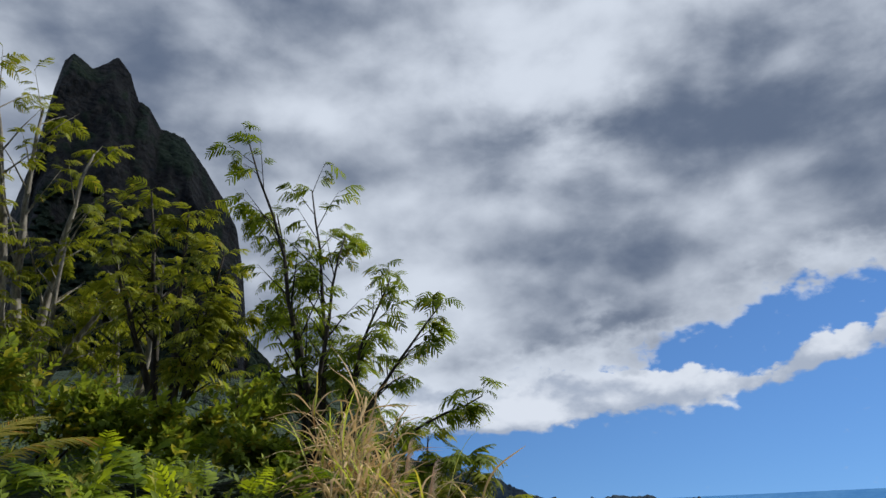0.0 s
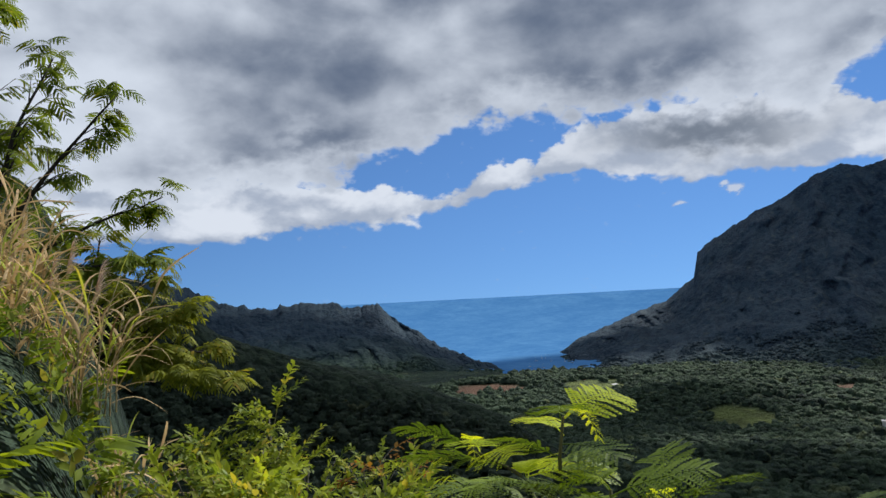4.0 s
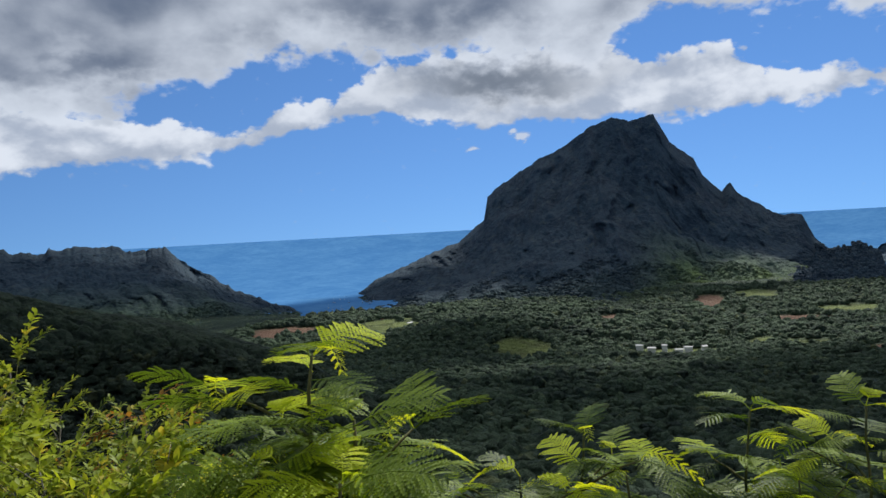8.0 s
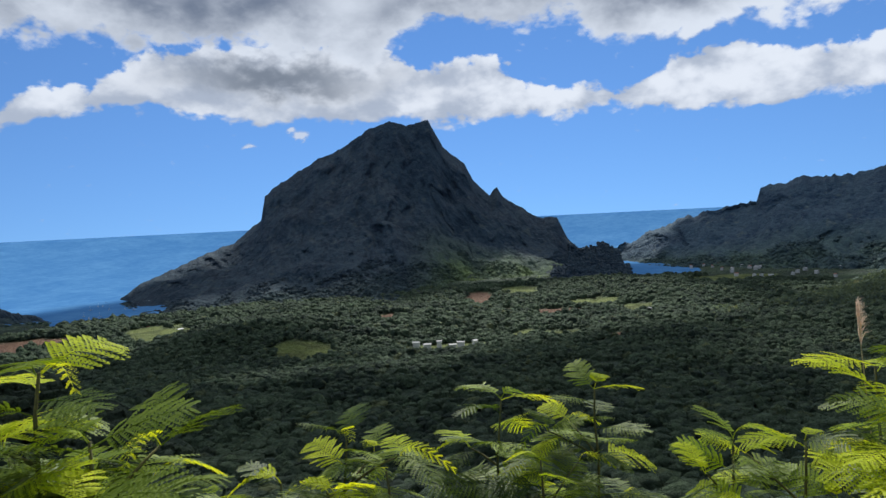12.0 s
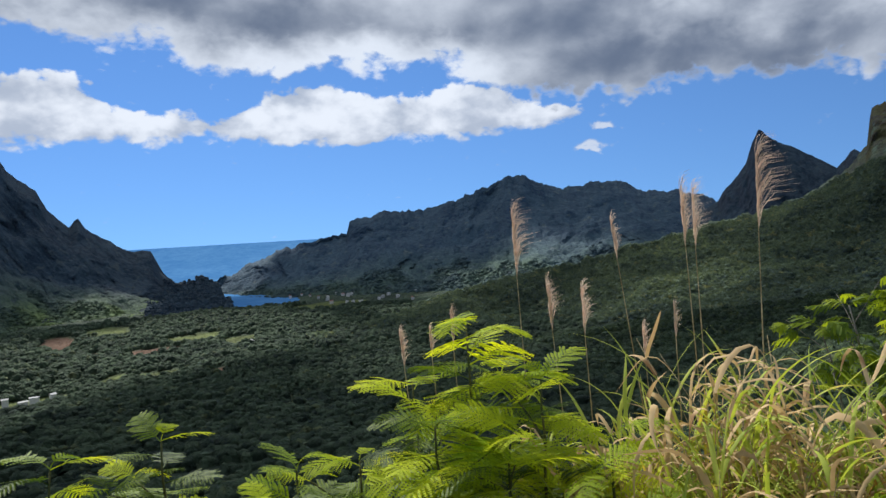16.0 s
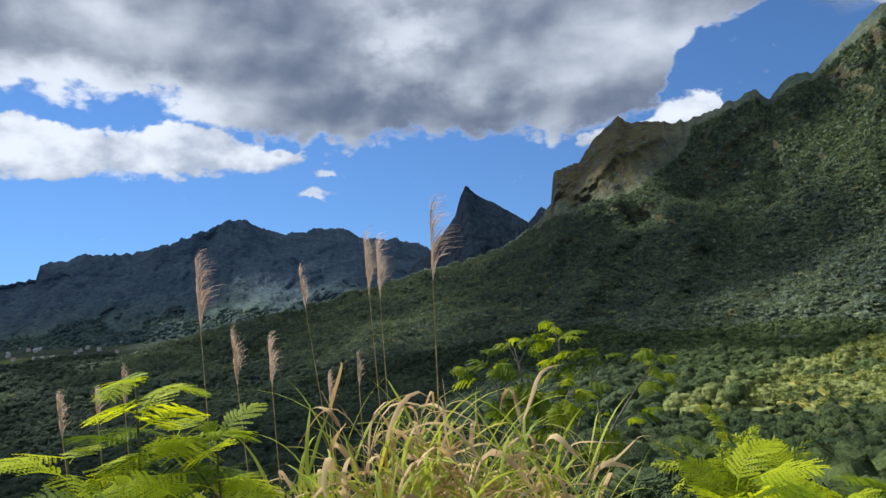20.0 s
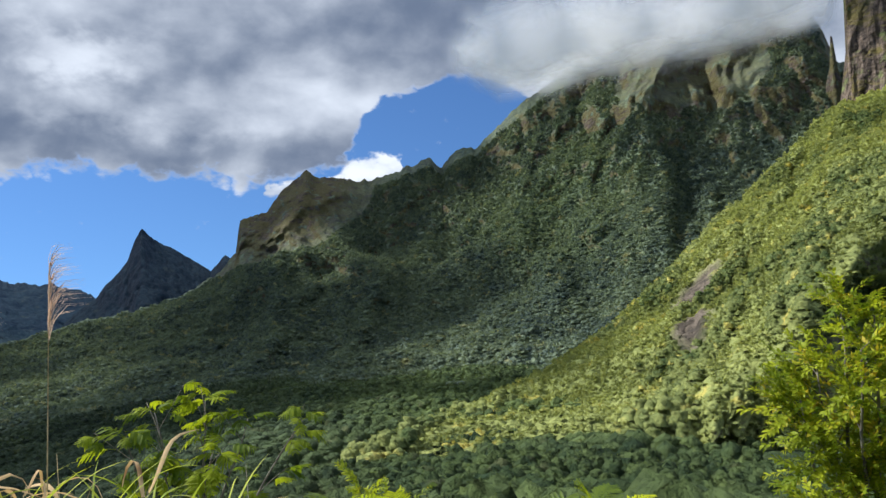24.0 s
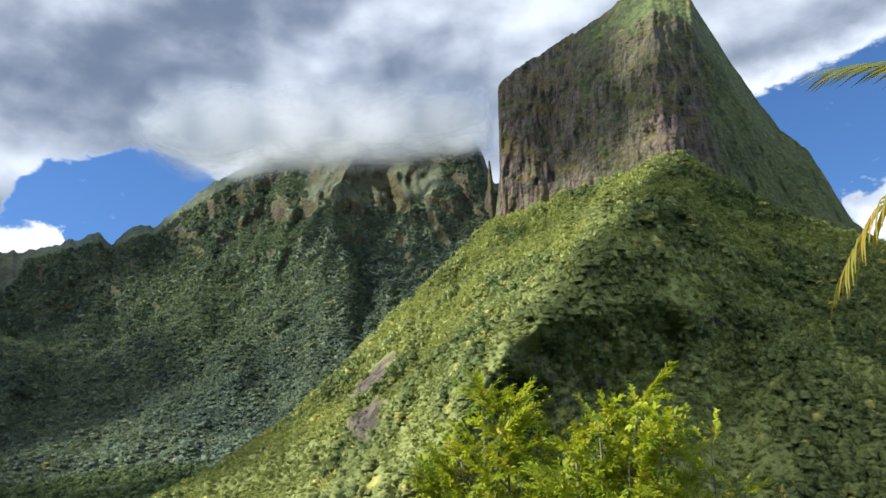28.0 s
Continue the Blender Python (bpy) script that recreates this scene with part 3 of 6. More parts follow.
def mountain(name, stations, mat, label, step=0.14, rows=120, power=1.6, gully=(60, 150.0), rough=40, crown=(20, 10), rock=(0.9, 1.5), cliff=None, foot_z=None, seed=0, spurs=None, crest=0.10, leaves=0.0, crag=None, flute=(16, 30, 0.12), blot=0.45, trees=0.0, bushy=0.1, even=0.0, lush=None, tree_from=0.004, grove=0.0, tree_leaf=0.9, tree_tall=0.85, ribs=0.2, scrub=None, groves_and_shade=None):
    """A mountain from its ridge: stations of (bearing, elevation in degrees as seen from the lookout, distance of the ridge, distance of the foot)."""
    st = np.array(stations, float)
    az = np.arange(st[0, 0], st[-1, 0] + step / 2, step)
    el, Dr, Df = (np.interp(az, st[:, 0], st[:, k]) for k in (1, 2, 3))
    el = el + (fbm(az * 1.7, az * 0 + seed, 4, 3 + seed) - 0.5) * crest * 3 + (fbm(az * 6, az * 0 + seed, 3, 13 + seed) - 0.5) * crest
    v = np.linspace(0, 1, rows) ** 1.15
    A, V = np.meshgrid(az, v, indexing="ij")
    top = (EYE + Dr * np.tan(np.radians(el)))[:, None]
    crown_line = top
    if even:
        # notches of the skyline fade out down the slope
        k_ = max(1, int(even / step / 2))
        run = np.convolve(np.pad(top[:, 0], k_, mode="edge"), np.ones(2 * k_ + 1) / (2 * k_ + 1), "valid")[:, None]
        fade = np.clip(V / 0.22, 0, 1)
        top = top + (np.minimum(run, top + 25) - top) * fade * fade * (3 - 2 * fade)
    R = Dr[:, None] + (Df - Dr)[:, None] * V
    fall = (1 - V) ** power
    if cliff is not None:
        # an upright face down to a share of the height, within a small share of the depth
        share, depth = cliff
        sh = np.interp(az, *zip(*share))[:, None] if not np.isscalar(share) else share
        face = np.clip(V / depth, 0, 1)
        fall = 1 - sh * face ** 0.8 - (1 - sh) * (1 - (1 - np.clip((V - depth) / (1 - depth), 0, 1)) ** power)
    foot_z = ground_height(az, Df)[:, None] - 14 if foot_z is None else foot_z
    Z = foot_z + (top - foot_z) * fall
    X, Y = polar(A, R)
    w = np.clip(V / 0.06, 0, 1) * np.clip((1 - V) / 0.1, 0.25, 1)
    arc = np.radians(A) * Dr.mean()
    drop = np.hypot(np.gradient(R, axis=1), np.gradient(Z, axis=1)).cumsum(1)
    warp = gully[1] * 1.6 * (fbm(arc / gully[1] / 2.2, drop / gully[1] / 2.2, 4, 90 + seed) - 0.5)
    g = fbm((arc + warp * 1.0) / gully[1], (drop + 0.6 * arc) / (gully[1] * 4.0) + seed, 5, 60 + seed, True, 0.46)
    g2 = fbm((arc - warp) / (gully[1] * 0.4), drop / (gully[1] * 0.5), 4, 160 + seed)
    g3 = fbm((arc + 0.6 * warp) / (gully[1] * 0.36), (drop - 0.3 * arc) / (gully[1] * 1.7), 4, 260 + seed, True, 0.5)
    dR = -((g - 0.6) * gully[0] + (g2 - 0.5) * gully[0] * blot + (g3 - 0.6) * gully[0] * ribs) * w
    if spurs is not None:
        dR = dR + spurs(A, V) * w
    X, Y = polar(A, R + dR)
    Z = Z + (fbm(X / 150, Y / 150, 5, 20 + seed) - 0.5) * rough * w * np.clip(V * 4, 0, 1)
    P = np.stack([X, Y, Z], -1)
    du, dv = np.gradient(P, axis=0), np.gradient(P, axis=1)
    nrm = np.cross(dv, du)
    nrm *= np.sign(nrm[..., 2:3] + 1e-9) / (np.linalg.norm(nrm, axis=-1, keepdims=True) + 1e-9)
    steep = np.hypot(nrm[..., 0], nrm[..., 1]) / (np.abs(nrm[..., 2]) + 1e-6)
    stone = np.clip((steep - rock[0]) / (rock[1] - rock[0]) + 1.8 * (fbm(arc / 70, Z / 45, 5, 70 + seed) - 0.5), 0, 1)
    side = np.radians(A - A.mean()) * R
    if crag is not None:
        stone = np.clip(stone + crag(A, V), 0, 1)
    low = np.zeros_like(V) if scrub is None else np.clip(scrub(A, V), 0, 1)
    c, tone = crowns(side, drop, crown[0], 5 + seed)
    stand_and_shade = np.zeros_like(V)
    if groves_and_shade is not None:
        # stands of dark trees among pale scrub; third entry paints shade into tone
        stand_and_shade = np.clip((fbm(arc / groves_and_shade[0], drop / groves_and_shade[0], 4, 350 + seed) - groves_and_shade[1]) / 0.05 + (0 if groves_and_shade[2] is None else groves_and_shade[2](A, V)), 0, 1)
        tone = 0.35 * tone + 0.75 * (1 - stand_and_shade) - 0.05
    c2, _ = crowns(side + 40, drop, crown[0] * 0.45, 25 + seed)
    bush = (c + 0.35 * c2) * crown[1] * (1 - 0.9 * stone) * (1 - 0.7 * low) * np.clip(V * 8 + bushy, 0, 1)
    P += bush[..., None] * (nrm * 0.85 + np.array([0, 0, 0.15]))
    P += (stone * (fbm(arc / flute[0], Z / flute[1], 4, 140 + seed) - 0.5) * gully[0] * flute[2] * w)[..., None] * nrm
    # the far side, down to the ground
    back = np.linspace(0.12, 1, 7)[::-1]
    Rb = (Dr[:, None] + np.maximum(120, (Dr - Df)[:, None] * 0.5) * back)
    Xb, Yb = polar(np.repeat(az[:, None], 7, 1), Rb)
    Zb = crown_line - (crown_line - np.minimum(foot_z, crown_line - 40)) * back ** 0.8
    P = np.concatenate([np.stack([Xb, Yb, Zb], -1), P], 1)
    pad = np.zeros((len(az), 7))
    attrs = {"tone": np.concatenate([pad, tone], 1), "rock": np.concatenate([pad, stone], 1), "lawn": np.concatenate([pad, np.zeros_like(V)], 1), "lush": np.concatenate([pad, np.zeros_like(V) if lush is None else np.clip(lush(A, V) * (0.3 + 1.4 * fbm(arc / 160, drop / 160, 4, 500 + seed)), 0, 1)], 1)}
    ob = sheet(name, P, mat, attrs)
    if leaves:
        foliage(ob, P[:, 7:], nrm, tone, leaves * (1 - 0.92 * stone) * np.clip(V * 10, 0, 1), R * 0.0014, mat, seed=seed)
    if trees:
        rng = np.random.default_rng(400 + seed)
        F = P[:, 7:]
        cell = np.linalg.norm(np.cross(np.gradient(F, axis=0), np.gradient(F, axis=1)), axis=-1)
        pick = rng.random(cell.shape) < cell / (trees * trees * 0.7) * (stone < 0.5) * (V > tree_from * (0.7 + 0.6 * fbm(arc / 90, drop / 90, 3, 600)))
        at_ = F[pick] + rng.normal(0, 1.5, (int(pick.sum()), 3))
        girth = trees * rng.uniform(0.32, 0.8, len(at_)) * (1 - 0.62 * low[pick])
        if groves_and_shade is not None:
            girth *= 0.6 + 0.65 * stand_and_shade[pick]
        canopy(ob, at_, girth, np.clip(tone[pick] * 0.75 + 0.3 * rng.random(len(at_)) - 0.02, 0, 1), np.full(len(at_), grove) if lush is None else np.clip(attrs["lush"][:, 7:][pick] + grove, 0, 1), mat, rng, tree_leaf, 2, 6, tree_tall if groves_and_shade is None else 0.42 + 0.45 * stand_and_shade[pick])
    return tagged(ob, label, "mountain")


ground = make_ground()

# sea: one sheet that rises to the level of the eye at its far rim
sr = np.concatenate([np.geomspace(900, 2950, 14), np.linspace(3000, 4900, 60)])
sa = np.arange(-180, 180, 1.0)
SA, SR = np.meshgrid(sa, sr, indexing="ij")
sx, sy = polar(SA, SR)
brim = np.interp(SA, [-20, 46, 58, 180], [3000, 3000, 3760, 3760])
true_r = brim / (1 - np.clip((SR - brim) / (4900 - brim), 0, 1) * 0.9995)
sea_z = np.where(SR < brim, SEA, EYE + (SEA - EYE) * np.clip(SR / true_r, 0, 1))
sea = sheet("sea", np.stack([sx, sy, sea_z], -1), "sea", {}, ring=True)
tagged(sea, "calm blue ocean with paler wind streaks", "sea", kind="structure")

# brighter leaf colour stands for sun on the lower right flank
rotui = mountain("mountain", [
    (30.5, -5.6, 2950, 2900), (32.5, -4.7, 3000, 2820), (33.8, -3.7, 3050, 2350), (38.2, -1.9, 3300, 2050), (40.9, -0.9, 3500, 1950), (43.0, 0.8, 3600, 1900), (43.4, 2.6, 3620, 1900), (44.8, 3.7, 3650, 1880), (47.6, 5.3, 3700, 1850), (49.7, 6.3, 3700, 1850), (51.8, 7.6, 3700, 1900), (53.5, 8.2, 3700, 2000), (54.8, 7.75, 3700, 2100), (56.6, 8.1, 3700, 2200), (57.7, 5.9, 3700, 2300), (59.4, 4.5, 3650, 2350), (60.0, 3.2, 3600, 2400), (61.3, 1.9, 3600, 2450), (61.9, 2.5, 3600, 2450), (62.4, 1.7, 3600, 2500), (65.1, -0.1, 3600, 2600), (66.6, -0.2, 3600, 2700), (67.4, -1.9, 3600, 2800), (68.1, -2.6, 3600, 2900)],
    "hazy far forest", "tall dark volcanic mountain with twin summits above the valley", rows=180, power=2.1, gully=(230, 250.0), rough=60, blot=0.15, even=2.0, lush=lambda A, V: 0.62 * np.clip((A - 54) / 5, 0, 1) * np.clip((V - 0.42) / 0.25, 0, 1) + 0.15 * np.clip((V - 0.6) / 0.3, 0, 1), crown=(17, 5), rock=(2.4, 3.6), seed=1, step=0.1, ribs=0.3, trees=12.0, tree_from=0.66, tree_leaf=0.0, tree_tall=0.5)
rotui_tail = mountain("hill", [(66.0, -2.9, 3550, 2500), (68.0, -2.7, 3550, 2500), (70.3, -2.6, 3500, 2600), (71.4, -3.3, 3400, 2700), (72.2, -4.6, 3300, 2800)], "hazy far forest", "low wooded rocky hill beside a small bay", rows=60, power=1.2, gully=(60, 150.0), rough=20, crown=(24, 6), seed=2, crest=0.25, trees=14.0, tree_leaf=0.0)
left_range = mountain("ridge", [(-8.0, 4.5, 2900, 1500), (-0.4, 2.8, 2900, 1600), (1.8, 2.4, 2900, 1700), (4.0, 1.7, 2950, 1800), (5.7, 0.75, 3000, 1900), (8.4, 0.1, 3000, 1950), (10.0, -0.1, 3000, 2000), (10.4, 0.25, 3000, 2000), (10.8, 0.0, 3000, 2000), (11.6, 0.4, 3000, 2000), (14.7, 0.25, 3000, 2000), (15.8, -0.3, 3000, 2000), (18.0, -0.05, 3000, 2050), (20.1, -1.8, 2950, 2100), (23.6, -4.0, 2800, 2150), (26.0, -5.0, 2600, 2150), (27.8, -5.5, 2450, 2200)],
    "hazy far forest", "long dark wooded ridge running down to the sea", rows=150, power=1.7, gully=(260, 280.0), rough=70, blot=0.2, even=2.0, foot_z=-246.0, lush=lambda A, V: 0.42 * np.clip((V - 0.3) / 0.4, 0, 1), crown=(16, 5), rock=(3.0, 5.0), seed=3, ribs=0.3, trees=12.0, tree_from=0.6, tree_leaf=0.0, tree_tall=0.5, step=0.08, crest=0.16)
# greener leaf colour on the lower slopes stands for sunlight there
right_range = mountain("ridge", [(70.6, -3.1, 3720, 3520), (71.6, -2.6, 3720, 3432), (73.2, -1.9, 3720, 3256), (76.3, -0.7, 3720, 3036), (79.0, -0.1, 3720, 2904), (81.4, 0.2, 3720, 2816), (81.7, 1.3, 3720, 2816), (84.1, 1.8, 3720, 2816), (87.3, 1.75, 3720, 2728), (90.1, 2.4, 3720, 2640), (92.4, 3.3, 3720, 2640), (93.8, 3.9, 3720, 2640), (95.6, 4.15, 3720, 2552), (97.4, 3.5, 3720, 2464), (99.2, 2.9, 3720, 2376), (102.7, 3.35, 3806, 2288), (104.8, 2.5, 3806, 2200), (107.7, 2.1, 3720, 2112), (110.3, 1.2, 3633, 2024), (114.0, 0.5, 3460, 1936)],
    "hazy ridge forest", "broad mountain ridge beyond the bay, coloured haze blue", rows=170, power=1.5, gully=(240, 330.0), rough=70, blot=0.2, even=3.0, lush=lambda A, V: 0.3 * np.clip((V - 0.42) / 0.3, 0, 1), crest=0.2, crown=(18, 5), rock=(3.0, 5.0), seed=4, step=0.1, ribs=0.16, trees=13.0, tree_from=0.66, tree_leaf=0.0, tree_tall=0.5)
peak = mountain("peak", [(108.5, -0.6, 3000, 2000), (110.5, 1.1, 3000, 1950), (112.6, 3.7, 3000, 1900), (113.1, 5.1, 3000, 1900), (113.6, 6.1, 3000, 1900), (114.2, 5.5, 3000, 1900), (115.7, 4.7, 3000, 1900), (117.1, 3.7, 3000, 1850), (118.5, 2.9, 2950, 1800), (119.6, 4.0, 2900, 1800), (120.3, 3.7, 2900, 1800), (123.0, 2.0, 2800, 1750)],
    "hazy far forest", "dark pointed rock peak like a tooth", rows=90, power=1.7, gully=(120, 220.0), rough=40, crown=(20, 9), seed=5, step=0.08, trees=11.0, tree_from=0.6, tree_leaf=0.0, tree_tall=0.5)
# brighter leaf colour round bearing 147 stands for a sunlit patch
wall = mountain("mountain", [(78.0, -9.5, 1800, 1500), (84.0, -6.6, 1900, 1450), (91.0, -4.4, 2000, 1350), (100.0, -2.9, 2050, 1250), (109.0, -0.8, 2100, 1150), (116.0, 0.8, 2200, 1050), (119.4, 2.9, 2280, 1000), (120.4, 4.2, 2300, 1000), (120.7, 6.7, 2300, 1000), (122.6, 7.3, 2300, 980), (124.1, 9.0, 2300, 960), (125.9, 10.6, 2300, 950), (126.8, 10.0, 2300, 930), (128.6, 10.1, 2300, 900), (130.4, 9.7, 2280, 880), (132.4, 10.2, 2250, 860), (135.2, 11.1, 2200, 830), (136.1, 11.4, 2200, 820), (136.9, 10.7, 2200, 800), (138.2, 12.0, 2150, 780), (139.8, 12.1, 2150, 760), (142.7, 14.7, 2100, 740), (145.5, 16.6, 2050, 720), (149.4, 18.8, 2000, 700), (155.0, 20.5, 1950, 680), (161.0, 20.6, 1900, 660), (165.5, 19.1, 1850, 650), (166.4, 17.0, 1850, 640), (167.0, 15.5, 1850, 640), (172.0, 14.5, 1850, 640)],
    "cliff land", "huge steep forested mountain wall with bare brown cliffs", rows=200, power=2.3, blot=0.4, even=7.0, trees=8.0, tree_from=0.03, scrub=lambda A, V: np.clip((0.36 - V) / 0.12, 0, 1) * np.clip((A - 126) / 6, 0, 1), tree_tall=0.42, gully=(220, 300.0), ribs=0.22, crest=0.2, flute=(18, 60, 0.05), lush=lambda A, V: 0.35 * np.exp(-((A - 147) / 7) ** 2 - ((V - 0.3) / 0.2) ** 2), rough=70, crown=(10, 3.2), rock=(2.3, 3.6), leaves=0.05, crag=lambda A, V: 1.6 * np.exp(-((A - 124.8) / 6.0) ** 2 - (V / 0.24) ** 2) + 0.45 * np.clip((0.34 - V) / 0.2, 0, 1) * np.clip((A - 128) / 8, 0, 1) + 0.5 * np.exp(-((A - 157) / 6) ** 2 - ((V - 0.1) / 0.1) ** 2) - 0.15, seed=6, step=0.13)
tower = mountain("rock_tower", [(166.9, 12.5, 1480, 1150), (167.5, 16.0, 1490, 1150), (167.75, 23.0, 1500, 1150), (168.3, 23.6, 1500, 1150), (170.2, 24.6, 1500, 1150), (173.7, 26.1, 1490, 1140), (176.7, 27.2, 1480, 1130), (178.4, 28.2, 1470, 1120), (182.3, 28.6, 1470, 1100), (184.0, 27.4, 1470, 1100), (185.0, 25.4, 1470, 1100), (186.4, 22.5, 1480, 1110), (188.0, 19.3, 1490, 1120), (189.3, 17.0, 1500, 1120), (191.0, 15.1, 1500, 1130), (192.1, 12.4, 1500, 1150), (193.2, 9.5, 1500, 1150), (196.0, 7.0, 1500, 1150)],
    "tower rock", "sheer dark basalt rock tower with mossy ledges", rows=190, power=1.2, gully=(60, 150.0), rough=26, crown=(11, 5), rock=(1.0, 2.2), cliff=(0.72, 0.30), leaves=0.16, crag=lambda A, V: -0.30 * np.clip((A - 172) / 5, 0, 1) - 0.5 * np.clip((A - 184) / 1.5, 0, 1) + 0.5 * np.exp(-((A - 182) / 2.2) ** 2 - ((V - 0.22) / 0.08) ** 2), lush=lambda A, V: 0.2 * np.clip((A - 172) / 6, 0, 1), flute=(8, 70, 0.34), seed=7, foot_z=120, step=0.12,
    spurs=lambda A, V: -150 * np.clip(1 - np.abs(A - 181.0) / 9.0, 0, 1))
spire = mountain("rock_needle", [(166.1, 14.0, 1640, 1560), (166.45, 15.2, 1640, 1560), (166.62, 17.3, 1640, 1560), (166.75, 17.2, 1640, 1560), (166.95, 15.0, 1640, 1560), (167.3, 13.5, 1640, 1560)], "cliff land", "thin dark rock needle beside the tower", rows=60, gully=(6, 20.0), rough=4, crown=(9, 2), step=0.03, seed=8, foot_z=250, crest=0.03)


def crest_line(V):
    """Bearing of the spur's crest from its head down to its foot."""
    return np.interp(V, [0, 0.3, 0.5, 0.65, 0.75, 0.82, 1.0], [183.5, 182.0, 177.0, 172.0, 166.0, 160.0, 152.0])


# past the crest the tree tone is darkened to stand for shade
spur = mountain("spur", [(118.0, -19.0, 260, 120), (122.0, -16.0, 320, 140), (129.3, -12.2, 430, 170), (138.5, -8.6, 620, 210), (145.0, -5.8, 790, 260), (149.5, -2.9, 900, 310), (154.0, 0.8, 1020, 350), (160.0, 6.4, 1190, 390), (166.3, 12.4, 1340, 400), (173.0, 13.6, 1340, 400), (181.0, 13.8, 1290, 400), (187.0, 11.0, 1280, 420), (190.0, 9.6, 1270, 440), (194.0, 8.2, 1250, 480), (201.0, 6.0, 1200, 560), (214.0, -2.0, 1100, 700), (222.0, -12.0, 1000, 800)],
    "sunny forest", "steep sunlit green mountain spur thick with trees and scrub", rows=210, power=1.05, gully=(95, 140.0), ribs=0.3, rough=50, crown=(9.5, 1.5), rock=(9.0, 14.0), crag=lambda A, V: 1.5 * np.exp(-((A - 156.5) / 1.9) ** 2 - ((V - 0.30) / 0.06) ** 2) + 1.5 * np.exp(-((A - 155.9) / 1.4) ** 2 - ((V - 0.58) / 0.08) ** 2), groves_and_shade=(75.0, 0.53, lambda A, V: np.clip((A - crest_line(V) - 0.5) / 1.5, 0, 1) * 0.9), seed=9, step=0.16, crest=0.22, trees=5.2, bushy=0.5,
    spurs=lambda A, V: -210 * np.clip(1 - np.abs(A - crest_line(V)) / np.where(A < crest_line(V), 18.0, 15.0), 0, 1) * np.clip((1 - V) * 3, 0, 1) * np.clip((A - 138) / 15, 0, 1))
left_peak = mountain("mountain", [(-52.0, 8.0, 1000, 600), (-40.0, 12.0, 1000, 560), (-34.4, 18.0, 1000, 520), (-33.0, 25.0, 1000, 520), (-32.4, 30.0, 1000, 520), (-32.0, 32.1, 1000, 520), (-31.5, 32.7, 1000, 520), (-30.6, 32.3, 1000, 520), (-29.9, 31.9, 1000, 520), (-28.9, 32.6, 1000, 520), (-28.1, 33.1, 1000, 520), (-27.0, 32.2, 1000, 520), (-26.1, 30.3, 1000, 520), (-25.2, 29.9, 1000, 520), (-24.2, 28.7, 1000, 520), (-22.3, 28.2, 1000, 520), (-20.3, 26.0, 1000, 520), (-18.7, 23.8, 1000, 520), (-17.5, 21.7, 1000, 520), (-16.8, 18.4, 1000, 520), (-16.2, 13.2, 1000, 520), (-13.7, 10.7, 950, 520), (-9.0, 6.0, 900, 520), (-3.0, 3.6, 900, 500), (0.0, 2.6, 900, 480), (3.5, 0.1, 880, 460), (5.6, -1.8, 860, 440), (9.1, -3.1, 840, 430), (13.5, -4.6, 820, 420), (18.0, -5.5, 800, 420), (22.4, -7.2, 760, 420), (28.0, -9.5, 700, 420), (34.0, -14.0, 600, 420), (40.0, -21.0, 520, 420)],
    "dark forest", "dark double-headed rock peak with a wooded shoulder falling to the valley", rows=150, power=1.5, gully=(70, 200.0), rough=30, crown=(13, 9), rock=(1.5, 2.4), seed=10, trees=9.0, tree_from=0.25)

# cloud resting on the summit: soft sheets one behind the other
m, n = material("summit cloud")
at_ob = n.add("ShaderNodeTexCoord").outputs["Object"]
thin = n.add("ShaderNodeAttribute", name="thin").outputs["Fac"]
puffs = n.noise(n.add("ShaderNodeVectorMath", (at_ob, (1.0, 1.0, 1.6)), op="MULTIPLY").outputs[0], 0.0075, 6.0, 0.55, 0.4)
veil_a = n.step(n.math("ADD", thin, n.math("MULTIPLY", n.math("SUBTRACT", puffs, 0.5), 0.9)), 0.18, 0.95)
white_a = n.add("ShaderNodeBsdfDiffuse", {"Color": (0.95, 0.96, 0.98, 1)})
white_b = n.add("ShaderNodeBsdfTranslucent", {"Color": (0.95, 0.96, 0.98, 1)})
vapour = n.add("ShaderNodeMixShader", (0.5, white_a, white_b))
n.add("ShaderNodeOutputMaterial", (n.add("ShaderNodeMixShader", (n.math("MULTIPLY", veil_a, 0.76), n.add("ShaderNodeBsdfTransparent"), vapour)),))
cap = tagged(new("cloud"), "soft grey-white cloud hiding the mountain summit", "cloud")
for k in range(4):
    ca, ce = np.arange(136, 168.4, 0.4), np.linspace(14.0, 27.0, 40)
    CA, CE = np.meshgrid(ca, ce, indexing="ij")
    CR = 1500 + 66 * k + 26 * np.sin(CA * 0.5 + k)
    low = np.interp(CA, [136, 140, 144, 148, 153, 160, 168.5], [17.6, 16.4, 15.9, 16.2, 16.8, 17.2, 17.8])
    up = np.clip((CE - low + 0.6 * k - 0.8) / 2.6, 0, 1) * np.clip((27.0 - CE) / 7.0, 0, 1) ** 1.5 * np.clip((CA - 136) / 6, 0, 1) * np.clip((167.6 - CA) / 1.2, 0, 1)
    cx, cy = polar(CA, CR)
    layer = sheet("layer", np.stack([cx, cy, EYE + CR * np.tan(np.radians(CE))], -1), "summit cloud", {"thin": up})
    layer.parent = cap

